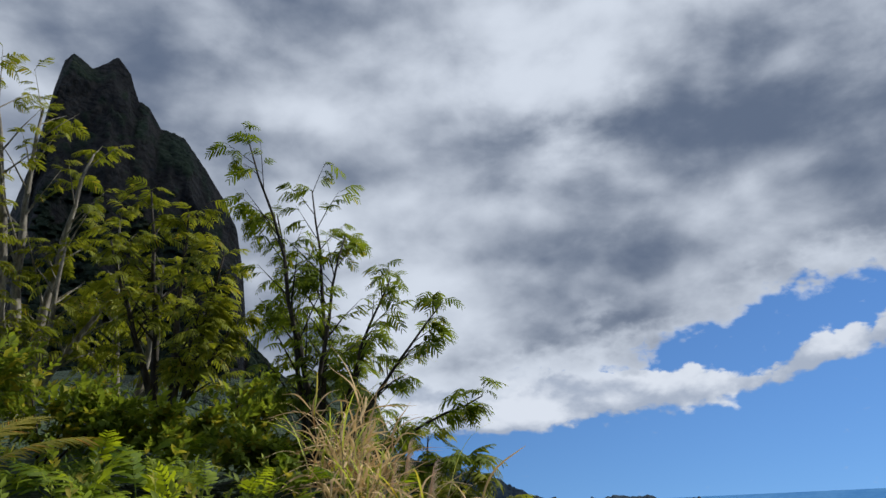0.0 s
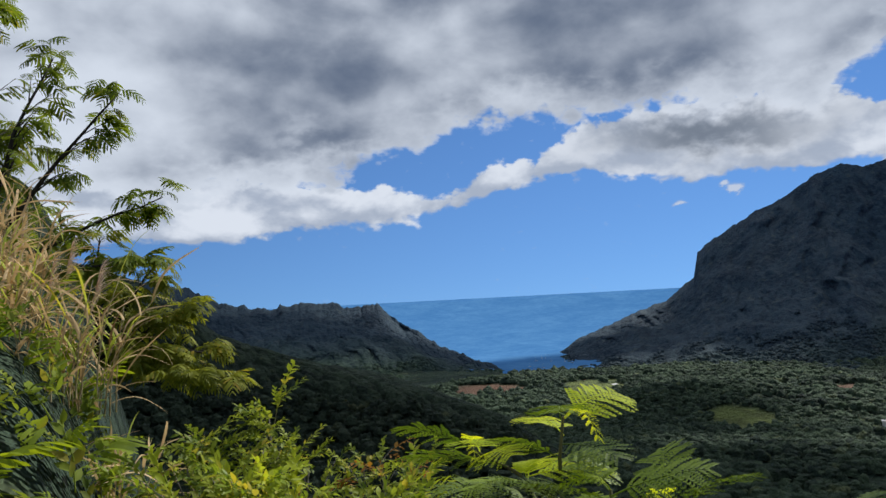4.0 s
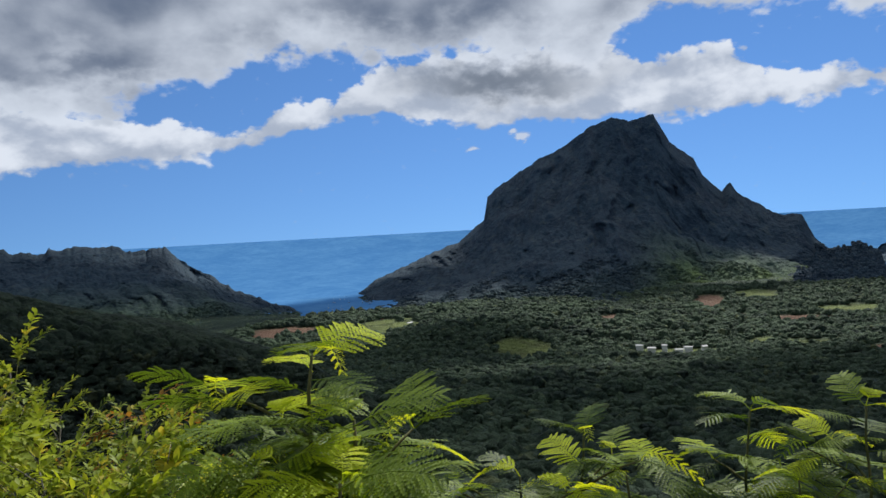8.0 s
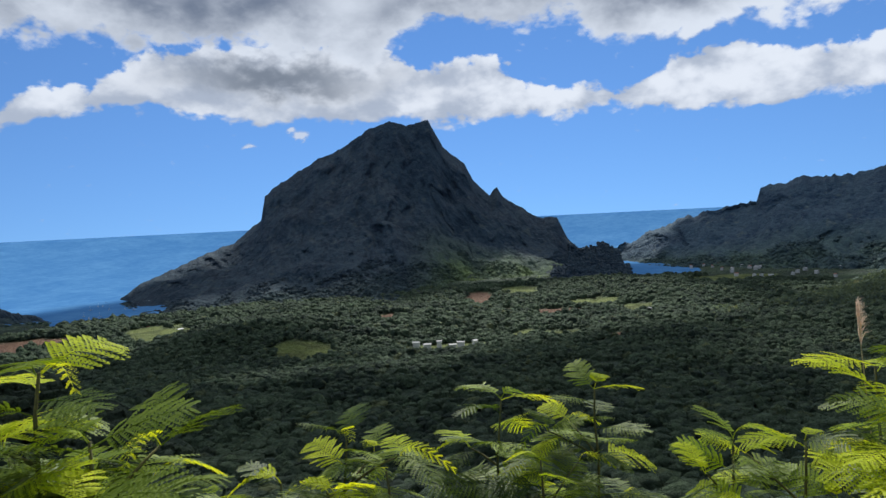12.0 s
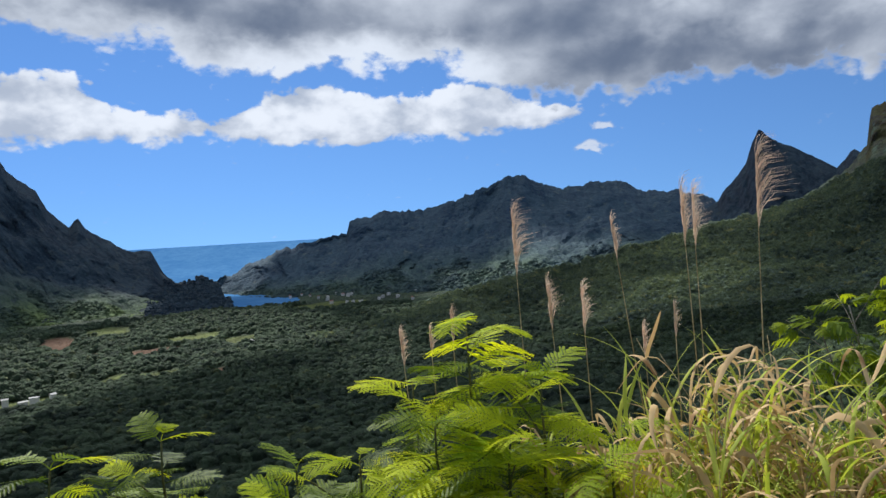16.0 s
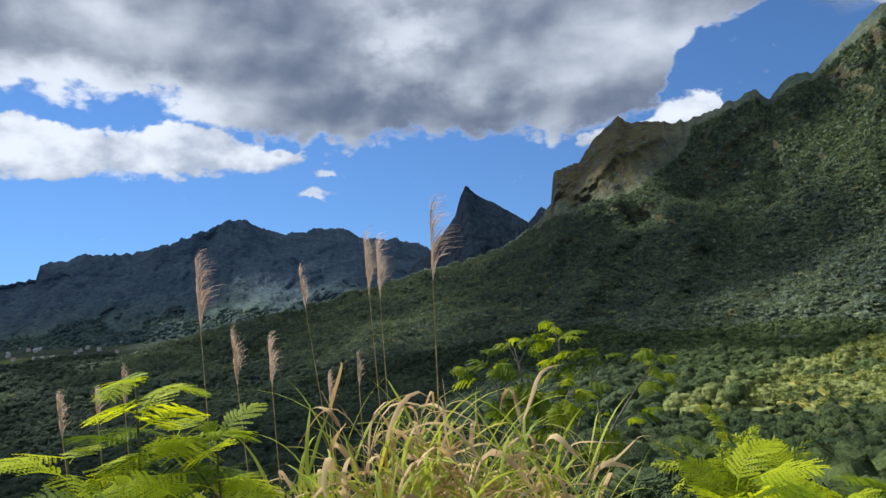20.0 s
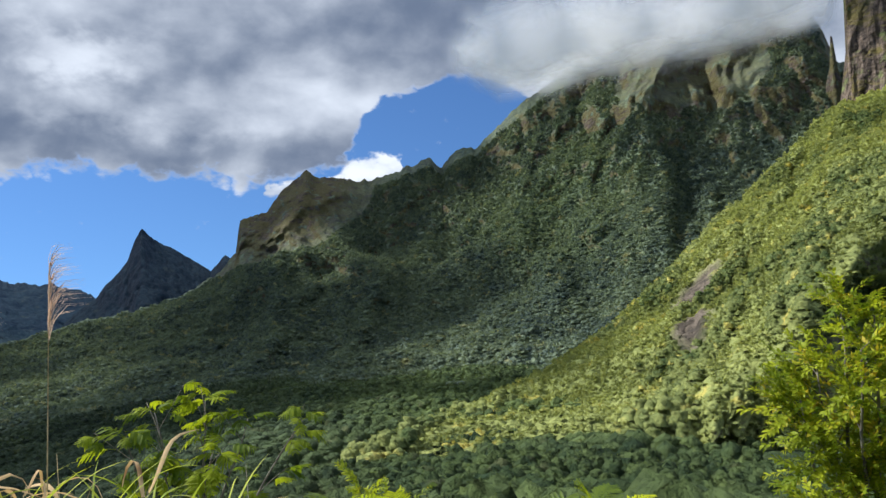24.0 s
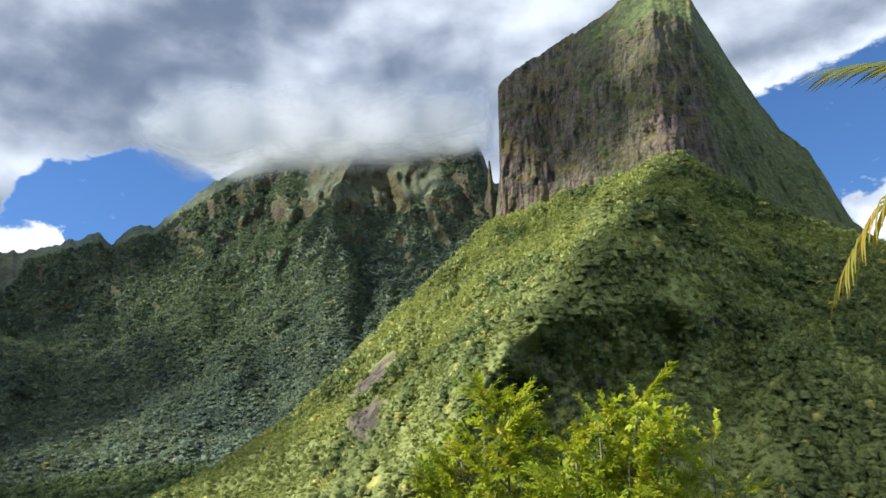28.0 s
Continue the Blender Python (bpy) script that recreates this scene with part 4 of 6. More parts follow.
# unseen cloud deck added to shade the valley, with gaps over lookout and spur
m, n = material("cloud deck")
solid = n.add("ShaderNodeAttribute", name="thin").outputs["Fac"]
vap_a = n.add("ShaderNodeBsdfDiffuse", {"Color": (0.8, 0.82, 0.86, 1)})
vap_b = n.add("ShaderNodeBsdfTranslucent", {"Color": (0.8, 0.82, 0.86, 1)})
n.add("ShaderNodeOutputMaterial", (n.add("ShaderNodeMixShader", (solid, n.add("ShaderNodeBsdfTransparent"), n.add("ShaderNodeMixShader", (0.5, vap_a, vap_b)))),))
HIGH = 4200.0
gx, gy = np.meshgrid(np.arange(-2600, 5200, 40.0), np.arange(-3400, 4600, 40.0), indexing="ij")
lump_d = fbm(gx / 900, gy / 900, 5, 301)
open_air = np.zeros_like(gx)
# gaps set by hand over the places to be sunlit
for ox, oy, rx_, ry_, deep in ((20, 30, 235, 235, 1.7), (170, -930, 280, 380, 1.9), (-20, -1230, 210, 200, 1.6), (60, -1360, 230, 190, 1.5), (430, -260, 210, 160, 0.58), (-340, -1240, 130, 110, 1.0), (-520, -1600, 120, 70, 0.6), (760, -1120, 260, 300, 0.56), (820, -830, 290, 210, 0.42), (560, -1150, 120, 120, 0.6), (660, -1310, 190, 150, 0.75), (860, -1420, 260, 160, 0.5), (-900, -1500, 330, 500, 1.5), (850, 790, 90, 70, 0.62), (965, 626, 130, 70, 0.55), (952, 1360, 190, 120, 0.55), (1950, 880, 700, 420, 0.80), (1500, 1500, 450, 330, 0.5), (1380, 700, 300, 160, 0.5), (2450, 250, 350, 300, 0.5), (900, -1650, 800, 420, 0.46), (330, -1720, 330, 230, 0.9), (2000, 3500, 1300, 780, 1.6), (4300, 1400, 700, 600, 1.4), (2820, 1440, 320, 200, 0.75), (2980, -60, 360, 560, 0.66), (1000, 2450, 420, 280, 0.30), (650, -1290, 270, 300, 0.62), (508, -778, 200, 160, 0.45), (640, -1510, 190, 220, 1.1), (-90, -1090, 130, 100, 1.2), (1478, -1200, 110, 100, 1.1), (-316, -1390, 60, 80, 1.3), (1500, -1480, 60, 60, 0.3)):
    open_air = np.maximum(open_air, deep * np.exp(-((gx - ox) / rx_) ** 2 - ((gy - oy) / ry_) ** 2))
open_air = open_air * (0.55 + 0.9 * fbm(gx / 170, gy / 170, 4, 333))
# thick spots added to darken the spur's west side and the wall crest
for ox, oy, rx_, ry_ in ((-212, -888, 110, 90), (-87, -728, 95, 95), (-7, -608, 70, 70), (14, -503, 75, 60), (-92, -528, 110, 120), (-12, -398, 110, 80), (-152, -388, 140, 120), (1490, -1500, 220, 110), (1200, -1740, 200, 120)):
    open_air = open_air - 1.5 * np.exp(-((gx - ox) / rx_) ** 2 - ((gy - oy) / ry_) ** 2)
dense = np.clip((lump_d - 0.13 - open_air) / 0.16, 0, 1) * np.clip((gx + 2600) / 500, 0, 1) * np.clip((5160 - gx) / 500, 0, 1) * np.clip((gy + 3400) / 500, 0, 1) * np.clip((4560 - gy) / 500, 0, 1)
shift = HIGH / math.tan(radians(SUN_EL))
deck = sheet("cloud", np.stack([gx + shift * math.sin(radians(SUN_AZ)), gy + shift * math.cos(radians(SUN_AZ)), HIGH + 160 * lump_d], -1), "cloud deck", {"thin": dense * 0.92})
tagged(deck, "unseen grey cloud deck added to shade the valley", "cloud")

# ---- plants ----


def leaf_material(name, a, b, c=None, through_light=0.45, rough=0.6, spec=0.15, shine=(1.2, 1.15, 0.6, 1)):
    """A leaf: colour varies from piece to piece and along it, and light shines through."""
    m, n = material(name)
    pick = n.add("ShaderNodeObjectInfo").outputs["Random"]
    isl = n.add("ShaderNodeNewGeometry").outputs["Random Per Island"]
    pos = n.add("ShaderNodeNewGeometry").outputs["Position"]
    f = n.math("ADD", n.math("MULTIPLY", pick, 0.70), n.math("ADD", n.math("MULTIPLY", isl, 0.20), n.math("MULTIPLY", n.math("SUBTRACT", n.noise(pos, 5.0, 4.0), 0.46), 1.0)), clamp=True)
    col = n.mix(f, a, b)
    if c:
        col = n.mix(n.step(n.math("ADD", n.math("MULTIPLY", isl, 0.6), n.math("MULTIPLY", n.noise(pos, 2.2, 2.0), 0.7)), 0.86, 0.98), col, c)
    body = n.add("ShaderNodeBsdfPrincipled", {"Base Color": col, "Roughness": rough, "Specular IOR Level": spec})
    lit = n.mix(1.0, col, shine, "MULTIPLY")
    glow = n.add("ShaderNodeBsdfTranslucent", {"Color": lit})
    both = n.add("ShaderNodeMixShader", (through_light, body, glow))
    n.add("ShaderNodeOutputMaterial", (both,))
    return m


leaf_material("fern leaf", (0.030, 0.070, 0.014, 1), (0.27, 0.37, 0.028, 1), through_light=0.42, rough=0.55, spec=0.25, shine=(1.4, 1.35, 0.5, 1))
# bright leaf for young growth, also standing for leaves lit from behind
leaf_material("young lit leaf", (0.20, 0.32, 0.014, 1), (0.68, 0.75, 0.03, 1), through_light=0.55, shine=(1.5, 1.35, 0.5, 1))
leaf_material("spray leaf", (0.06, 0.12, 0.014, 1), (0.34, 0.42, 0.024, 1), through_light=0.5, shine=(1.4, 1.3, 0.5, 1))
leaf_material("tree leaf", (0.075, 0.115, 0.016, 1), (0.24, 0.31, 0.03, 1), (0.36, 0.33, 0.04, 1), 0.45)
leaf_material("dark leaf", (0.10, 0.13, 0.016, 1), (0.32, 0.34, 0.032, 1), (0.34, 0.27, 0.04, 1), 0.45)
leaf_material("shrub leaf", (0.09, 0.15, 0.02, 1), (0.40, 0.46, 0.06, 1), (0.48, 0.42, 0.07, 1), 0.45, 0.5)
leaf_material("turning leaf", (0.30, 0.12, 0.03, 1), (0.42, 0.25, 0.05, 1), None, 0.4)
leaf_material("glossy leaf", (0.11, 0.19, 0.018, 1), (0.52, 0.58, 0.04, 1), (0.55, 0.46, 0.05, 1), 0.45, 0.45)
leaf_material("green blade", (0.24, 0.34, 0.045, 1), (0.62, 0.68, 0.13, 1), (0.60, 0.50, 0.08, 1), 0.4)
leaf_material("dry blade", (0.42, 0.29, 0.14, 1), (0.80, 0.60, 0.34, 1), (0.36, 0.21, 0.10, 1), 0.3, 0.7, 0.15, (1, 0.95, 0.85, 1))
leaf_material("plume", (0.66, 0.52, 0.42, 1), (0.90, 0.78, 0.66, 1), None, 0.5, 0.8, 0.1, (1, 0.92, 0.85, 1))
leaf_material("palm leaf", (0.16, 0.18, 0.03, 1), (0.36, 0.30, 0.05, 1), (0.42, 0.22, 0.04, 1), 0.35)
leaf_material("scrub leaf", (0.06, 0.10, 0.016, 1), (0.28, 0.35, 0.045, 1), (0.36, 0.32, 0.05, 1), 0.45)
for bark_name, bark_a, bark_b in (("dark bark", (0.018, 0.015, 0.012, 1), (0.06, 0.05, 0.04, 1)), ("pale bark", (0.10, 0.09, 0.075, 1), (0.27, 0.25, 0.21, 1)), ("green stem", (0.05, 0.07, 0.02, 1), (0.14, 0.13, 0.05, 1)), ("straw stalk", (0.30, 0.24, 0.12, 1), (0.50, 0.42, 0.25, 1))):
    m, n = material(bark_name)
    pos = n.add("ShaderNodeNewGeometry").outputs["Position"]
    t = n.noise(n.add("ShaderNodeVectorMath", (pos, (1.0, 1.0, 0.3)), op="MULTIPLY").outputs[0], 16.0, 6.0, 0.65)
    finish(n, n.mix(n.step(t, 0.35, 0.65), bark_a, bark_b), 0.85, t, 0.6, 0.02)


class Build:
    """Collects points and faces of one mesh."""

    def __init__(self):
        self.v, self.f = [], []

    def tube(self, pts, radii, sides=6):
        pts = [Vector(p) for p in pts]
        base = len(self.v)
        for i, p in enumerate(pts):
            d = (pts[min(i + 1, len(pts) - 1)] - pts[max(i - 1, 0)]).normalized()
            a = d.orthogonal().normalized() if i == 0 else (a - d * a.dot(d)).normalized()
            b = d.cross(a)
            for k in range(sides):
                w = 2 * math.pi * k / sides
                self.v.append(p + (a * math.cos(w) + b * math.sin(w)) * radii[i])
        for i in range(len(pts) - 1):
            for k in range(sides):
                q = base + i * sides
                self.f.append((q + k, q + (k + 1) % sides, q + sides + (k + 1) % sides, q + sides + k))
        self.f.append(tuple(base + (len(pts) - 1) * sides + k for k in range(sides)))

    def leaflet(self, p, d, nrm, length, width):
        s = d.cross(nrm).normalized() * width * 0.5
        b = len(self.v)
        m = p + d * length * 0.45
        self.v += [p, m + s, p + d * length, m - s]
        self.f.append((b, b + 1, b + 2, b + 3))

    def leaf(self, p, d, nrm, length, width, fold=0.25, sag=0.15):
        """A broad leaf folded along its midrib."""
        s = d.cross(nrm).normalized()
        up = s.cross(d).normalized()
        b = len(self.v)
        for t, w in ((0.0, 0.08), (0.3, 0.85), (0.62, 0.9), (1.0, 0.04)):
            c = p + d * (length * t) - up * (sag * length * t * t)
            self.v += [c - s * (w * width * 0.5) + up * (fold * w * width * 0.5), c, c + s * (w * width * 0.5) + up * (fold * w * width * 0.5)]
        for i in range(3):
            q = b + 3 * i
            self.f += [(q, q + 1, q + 4, q + 3), (q + 1, q + 2, q + 5, q + 4)]

    def strip(self, pts, widths, side, crease=0.0):
        b = len(self.v)
        for p, w in zip(pts, widths):
            self.v += [p - side * (w * 0.5), p + side * (w * 0.5)]
        for i in range(len(pts) - 1):
            q = b + 2 * i
            self.f.append((q, q + 1, q + 3, q + 2))

    def ribbon(self, pts, widths, sides):
        """A blade that twists: a shallow channel along its midrib."""
        b = len(self.v)
        for i, (p, w, s) in enumerate(zip(pts, widths, sides)):
            fwd = (pts[min(i + 1, len(pts) - 1)] - pts[max(i - 1, 0)])
            up = s.cross(fwd).normalized()
            self.v += [p - s * (w * 0.5) + up * (w * 0.14), p, p + s * (w * 0.5) + up * (w * 0.14)]
        for i in range(len(pts) - 1):
            q = b + 3 * i
            self.f += [(q, q + 1, q + 4, q + 3), (q + 1, q + 2, q + 5, q + 4)]

    def mesh(self, name, mat, smooth=True):
        me = bpy.data.meshes.new(name)
        me.from_pydata([tuple(p) for p in self.v], [], self.f)
        me.materials.append(MATS[mat])
        me.polygons.foreach_set("use_smooth", [smooth] * len(me.polygons))
        return me


# stations of the eye along the lookout, from which bearings are taken
STATIONS = [Vector(p) for p in ((0.03, -0.01, 1.58), (0.10, -0.03, 1.52), (0.28, -0.18, 1.49), (0.36, -0.38, 1.52), (0.39, -0.56, 1.56), (0.34, -0.87, 1.60), (0.10, -1.15, 1.67), (-0.02, -1.19, 1.71))]
HERE = STATIONS[0].copy()


def stand(k):
    HERE[:] = STATIONS[k]


def at(az, r, z):
    x, y = polar(az, r)
    return Vector((float(x) + HERE.x, float(y) + HERE.y, float(z)))


def seen_at(az, el, r):
    """The place r metres off the station on a bearing and elevation."""
    return at(az, r, HERE.z + r * math.tan(radians(el)))


def soil(az, r):
    p = at(az, r, 0)
    return float(ground_height(np.array(math.degrees(math.atan2(p.x, p.y)) % 360 if p.x > 0 or p.y < 0 else math.degrees(math.atan2(p.x, p.y))), np.array(math.hypot(p.x, p.y))))


def orient(p, d, up=Vector((0, 0, 1)), size=1.0, roll=0.0):
    y = Vector(d).normalized()
    x = y.cross(up)
    x = x.normalized() if x.length > 1e-4 else Vector((1, 0, 0))
    z = x.cross(y)
    m = Matrix((x, y, z)).transposed().to_4x4()
    return Matrix.Translation(p) @ m @ Matrix.Rotation(roll, 4, "Y") @ Matrix.Scale(size, 4)


def part(name, me, parent, m=None, label=""):
    ob = new(name, me)
    ob.parent = parent
    if m is not None:
        ob.matrix_local = m
    if label:
        ob["label"] = label
    return ob


def thing(name, label, category, group=""):
    return tagged(new(name), label, category, group)


def feather(length, pairs, leaflets, droop, seed, mat, pinna=0.34, width=0.38):
    """A twice-divided leaf: a midrib with rows of narrow side leaves, each set with leaflets."""
    rng, b = random.Random(seed), Build()
    curve = lambda t: Vector((0.03 * math.sin(t * 3 + seed) * length, length * (t - 0.12 * droop * t * t), length * droop * (0.25 * t - 0.62 * t * t)))
    pts = [curve(i / 10) for i in range(11)]
    b.tube(pts, [length * 0.010 * (1 - 0.75 * i / 10) for i in range(11)], 4)
    gap = length * 0.84 / pairs
    for i in range(pairs):
        t = 0.16 + 0.84 * (i + 0.5) / pairs
        p, fwd = curve(t), (curve(min(1, t + 0.02)) - curve(t - 0.02)).normalized()
        size = length * pinna * (math.sin(math.pi * min(1, t * 0.80 + 0.12)) ** 0.8) * rng.uniform(0.88, 1.08)
        for s in (-1, 1):
            side = Vector((s, 0, 0))
            d = (side * 0.86 + fwd * (0.35 + 0.45 * t) + Vector((0, 0, rng.uniform(-0.10, 0.16)))).normalized()
            sag = rng.uniform(0.10, 0.3)
            q = lambda u: p + d * (size * u) - Vector((0, 0, sag * size * u * u))
            b.strip([q(0), q(0.5), q(1)], [length * 0.006] * 3, fwd)
            for k in range(leaflets):
                u = (k + 0.6) / leaflets
                ll = min(gap * width, size * 0.3) * (0.55 + 0.45 * math.sin(math.pi * (0.15 + 0.8 * u))) * rng.uniform(0.85, 1.1)
                for e in (-1, 1):
                    ld = (fwd * e * 0.9 + d * 0.5 + Vector((0, 0, rng.uniform(-0.15, 0.12)))).normalized()
                    b.leaflet(q(u), ld, Vector((0, 0, 1)), ll, size / leaflets * 1.7)
    return b.mesh("leaf", mat, False)


def comb_leaf(length, pairs, droop, seed, mat, pinna=0.36, slim=0.2):
    """A feather leaf seen from farther off: a midrib with slim drooping side leaves, toothed along both edges."""
    rng, b = random.Random(seed), Build()
    curve = lambda t: Vector((0.04 * math.sin(t * 3 + seed) * length, length * (t - 0.12 * droop * t * t), length * droop * (0.25 * t - 0.62 * t * t)))
    b.tube([curve(i / 6) for i in range(7)], [length * 0.009 * (1 - 0.75 * i / 6) for i in range(7)], 4)
    for i in range(pairs):
        t = 0.2 + 0.8 * (i + 0.5) / pairs
        p, fwd = curve(t), (curve(min(1, t + 0.02)) - curve(t - 0.02)).normalized()
        size = length * pinna * (math.sin(math.pi * min(1, t * 0.78 + 0.14)) ** 0.8) * rng.uniform(0.75, 1.12)
        for s in (-1, 1):
            d = (Vector((s, 0, 0)) * 0.86 + fwd * (0.35 + 0.5 * t) + Vector((0, 0, rng.uniform(-0.25, 0.12)))).normalized()
            sag, tilt = rng.uniform(0.2, 0.7), rng.uniform(-0.5, 0.5)
            side = (fwd - d * fwd.dot(d)).normalized() + Vector((0, 0, tilt))
            q = lambda u: p + d * (size * u) - Vector((0, 0, sag * size * u * u))
            us = (0.0, 0.12, 0.26, 0.4, 0.54, 0.68, 0.82, 0.93, 1.0)
            b.strip([q(u) for u in us], [size * slim * w for w in (0.15, 0.8, 0.95, 0.8, 1.0, 0.8, 0.85, 0.5, 0.08)], side.normalized())
    return b.mesh("leaf", mat, False)


def twig(seed, mat, leaves=11, size=0.09, length=0.28, slim=0.5):
    """A short shoot with leaves all round."""
    rng, b = random.Random(seed), Build()
    b.tube([Vector((0, 0, 0)), Vector((0.01, length * 0.5, 0.02)), Vector((0, length, 0.0))], [0.004, 0.003, 0.0015], 4)
    for i in range(leaves):
        t = 0.15 + 0.85 * i / (leaves - 1)
        w = i * 2.4 + rng.uniform(-0.4, 0.4)
        d = Vector((math.cos(w) * 0.8, 0.55 + 0.5 * t, math.sin(w) * 0.7)).normalized()
        s = size * rng.uniform(0.6, 1.15) * (1.05 - 0.35 * t)
        b.leaf(Vector((0, length * t, 0)), d, Vector((-d.y * 0.2, 0.3, 1)), s, s * slim, rng.uniform(0.1, 0.4), rng.uniform(0.0, 0.3))
    return b.mesh("leafy_twig", mat)


FERN, YOUNG_LIT = ([feather(0.5, 13, 9, d, k, mat, 0.40, 0.44) for d, k in ((0.4, 1), (0.65, 2), (0.95, 3), (0.3, 4))] for mat in ("fern leaf", "young lit leaf"))
FERN_CURL = [feather(0.34, 9, 6, d, k, "young lit leaf", 0.26, 0.40) for d, k in ((1.9, 5), (2.4, 6))]
SPRAY = [comb_leaf(0.5, 7, d, s, "tree leaf", 0.36, 0.26) for d, s in ((0.6, 11), (1.0, 12), (1.5, 13))]
SPRAY_DARK = [comb_leaf(0.5, 7, d, s, "dark leaf", 0.36, 0.25) for d, s in ((0.6, 21), (1.0, 22), (1.5, 23))]
SPRAY_LIGHT = [comb_leaf(0.5, 10, d, s, "spray leaf", 0.34, 0.24) for d, s in ((0.3, 14), (0.6, 15), (0.9, 16))]
TWIG = [twig(s, "shrub leaf", 17, 0.085, 0.32) for s in (31, 32, 33)]
TWIG_TURN = [twig(s, "turning leaf", 8, 0.10) for s in (41,)]
TWIG_GLOSSY = [twig(s, "glossy leaf", 24, 0.10, 0.46, 0.42) for s in (51, 52, 53)]
TWIG_SCRUB = [twig(s, "scrub leaf", 12, 0.12, 0.34, 0.5) for s in (61, 62, 63)]


def stem_points(a, b, rng, bend=0.12, n=9, up=0.25):
    a, b = Vector(a), Vector(b)
    L = (b - a).length
    off = Vector((rng.uniform(-1, 1), rng.uniform(-1, 1), 0)) * L * bend
    lift = Vector((0, 0, L * up))
    ctrl = (a + b) / 2 + off * 0.5 + lift * 0.3
    pts = []
    for i in range(n):
        t = i / (n - 1)
        p = a * (1 - t) ** 2 + ctrl * 2 * t * (1 - t) + b * t * t
        pts.append(p + Vector((rng.uniform(-1, 1), rng.uniform(-1, 1), rng.uniform(-1, 1))) * L * 0.008 * (0 < i < n - 1))
    return pts


def woody(name, label, category, base, tips, leaves, seed, bark="dark bark", thick=0.035, branches=7, reach=0.33, per=4, size=(0.7, 1.2), start=0.4, leaf_name="leaf", level=0.3, group="", bend=0.12):
    """A tree or shrub: stems from one base to the given tips, side branches, and leaves as parts."""
    rng = random.Random(seed)
    root = thing(name, label, category, group)
    for tip in tips:
        wood, spots = Build(), []
        pts = stem_points(base + Vector((rng.uniform(-1, 1), rng.uniform(-1, 1), 0)) * thick * 2, tip, rng, bend)
        L = (Vector(tip) - base).length
        th = thick * min(1.2, L / 4 + 0.35)
        wood.tube(pts, [th * (1 - 0.85 * i / (len(pts) - 1)) + 0.003 for i in range(len(pts))], 7)
        for k in range(branches):
            t = start + (1 - start) * (k + rng.random()) / branches
            i = min(len(pts) - 2, int(t * (len(pts) - 1)))
            p = pts[i].lerp(pts[i + 1], t * (len(pts) - 1) - i)
            fwd = (pts[i + 1] - pts[i]).normalized()
            w = rng.uniform(0, 2 * math.pi)
            out = Vector((math.cos(w), math.sin(w), rng.uniform(-0.1, 0.5)))
            d = (out * 0.8 + fwd * 0.7).normalized()
            bl = L * reach * (1.15 - 0.75 * t) * rng.uniform(0.6, 1.2)
            q = [p, p + d * bl * 0.5 + Vector((0, 0, bl * 0.05)), p + d * bl + Vector((0, 0, bl * rng.uniform(-0.05, 0.12)))]
            wood.tube(q, [th * 0.32 * (1.1 - t) + 0.004, th * 0.2 * (1.1 - t) + 0.003, 0.002], 5)
            for j in range(per):
                u = 0.3 + 0.7 * (j + rng.random()) / per
                a = rng.uniform(-1.2, 1.2)
                out2 = Matrix.Rotation(a, 3, "Z") @ d
                spots.append((q[0].lerp(q[2], u), Vector((out2.x, out2.y, level * rng.uniform(-0.5, 1.2)))))
        for j in range(3):
            w = rng.uniform(0, 6.28)
            spots.append((pts[-1], Vector((math.cos(w), math.sin(w), rng.uniform(0.2, 1.0)))))
        stem = part("stem", wood.mesh("stem", bark), root)
        for p, d in spots:
            part(leaf_name, rng.choice(leaves), stem, orient(p, d, size=rng.uniform(*size), roll=rng.uniform(-0.5, 0.5)))
    return root


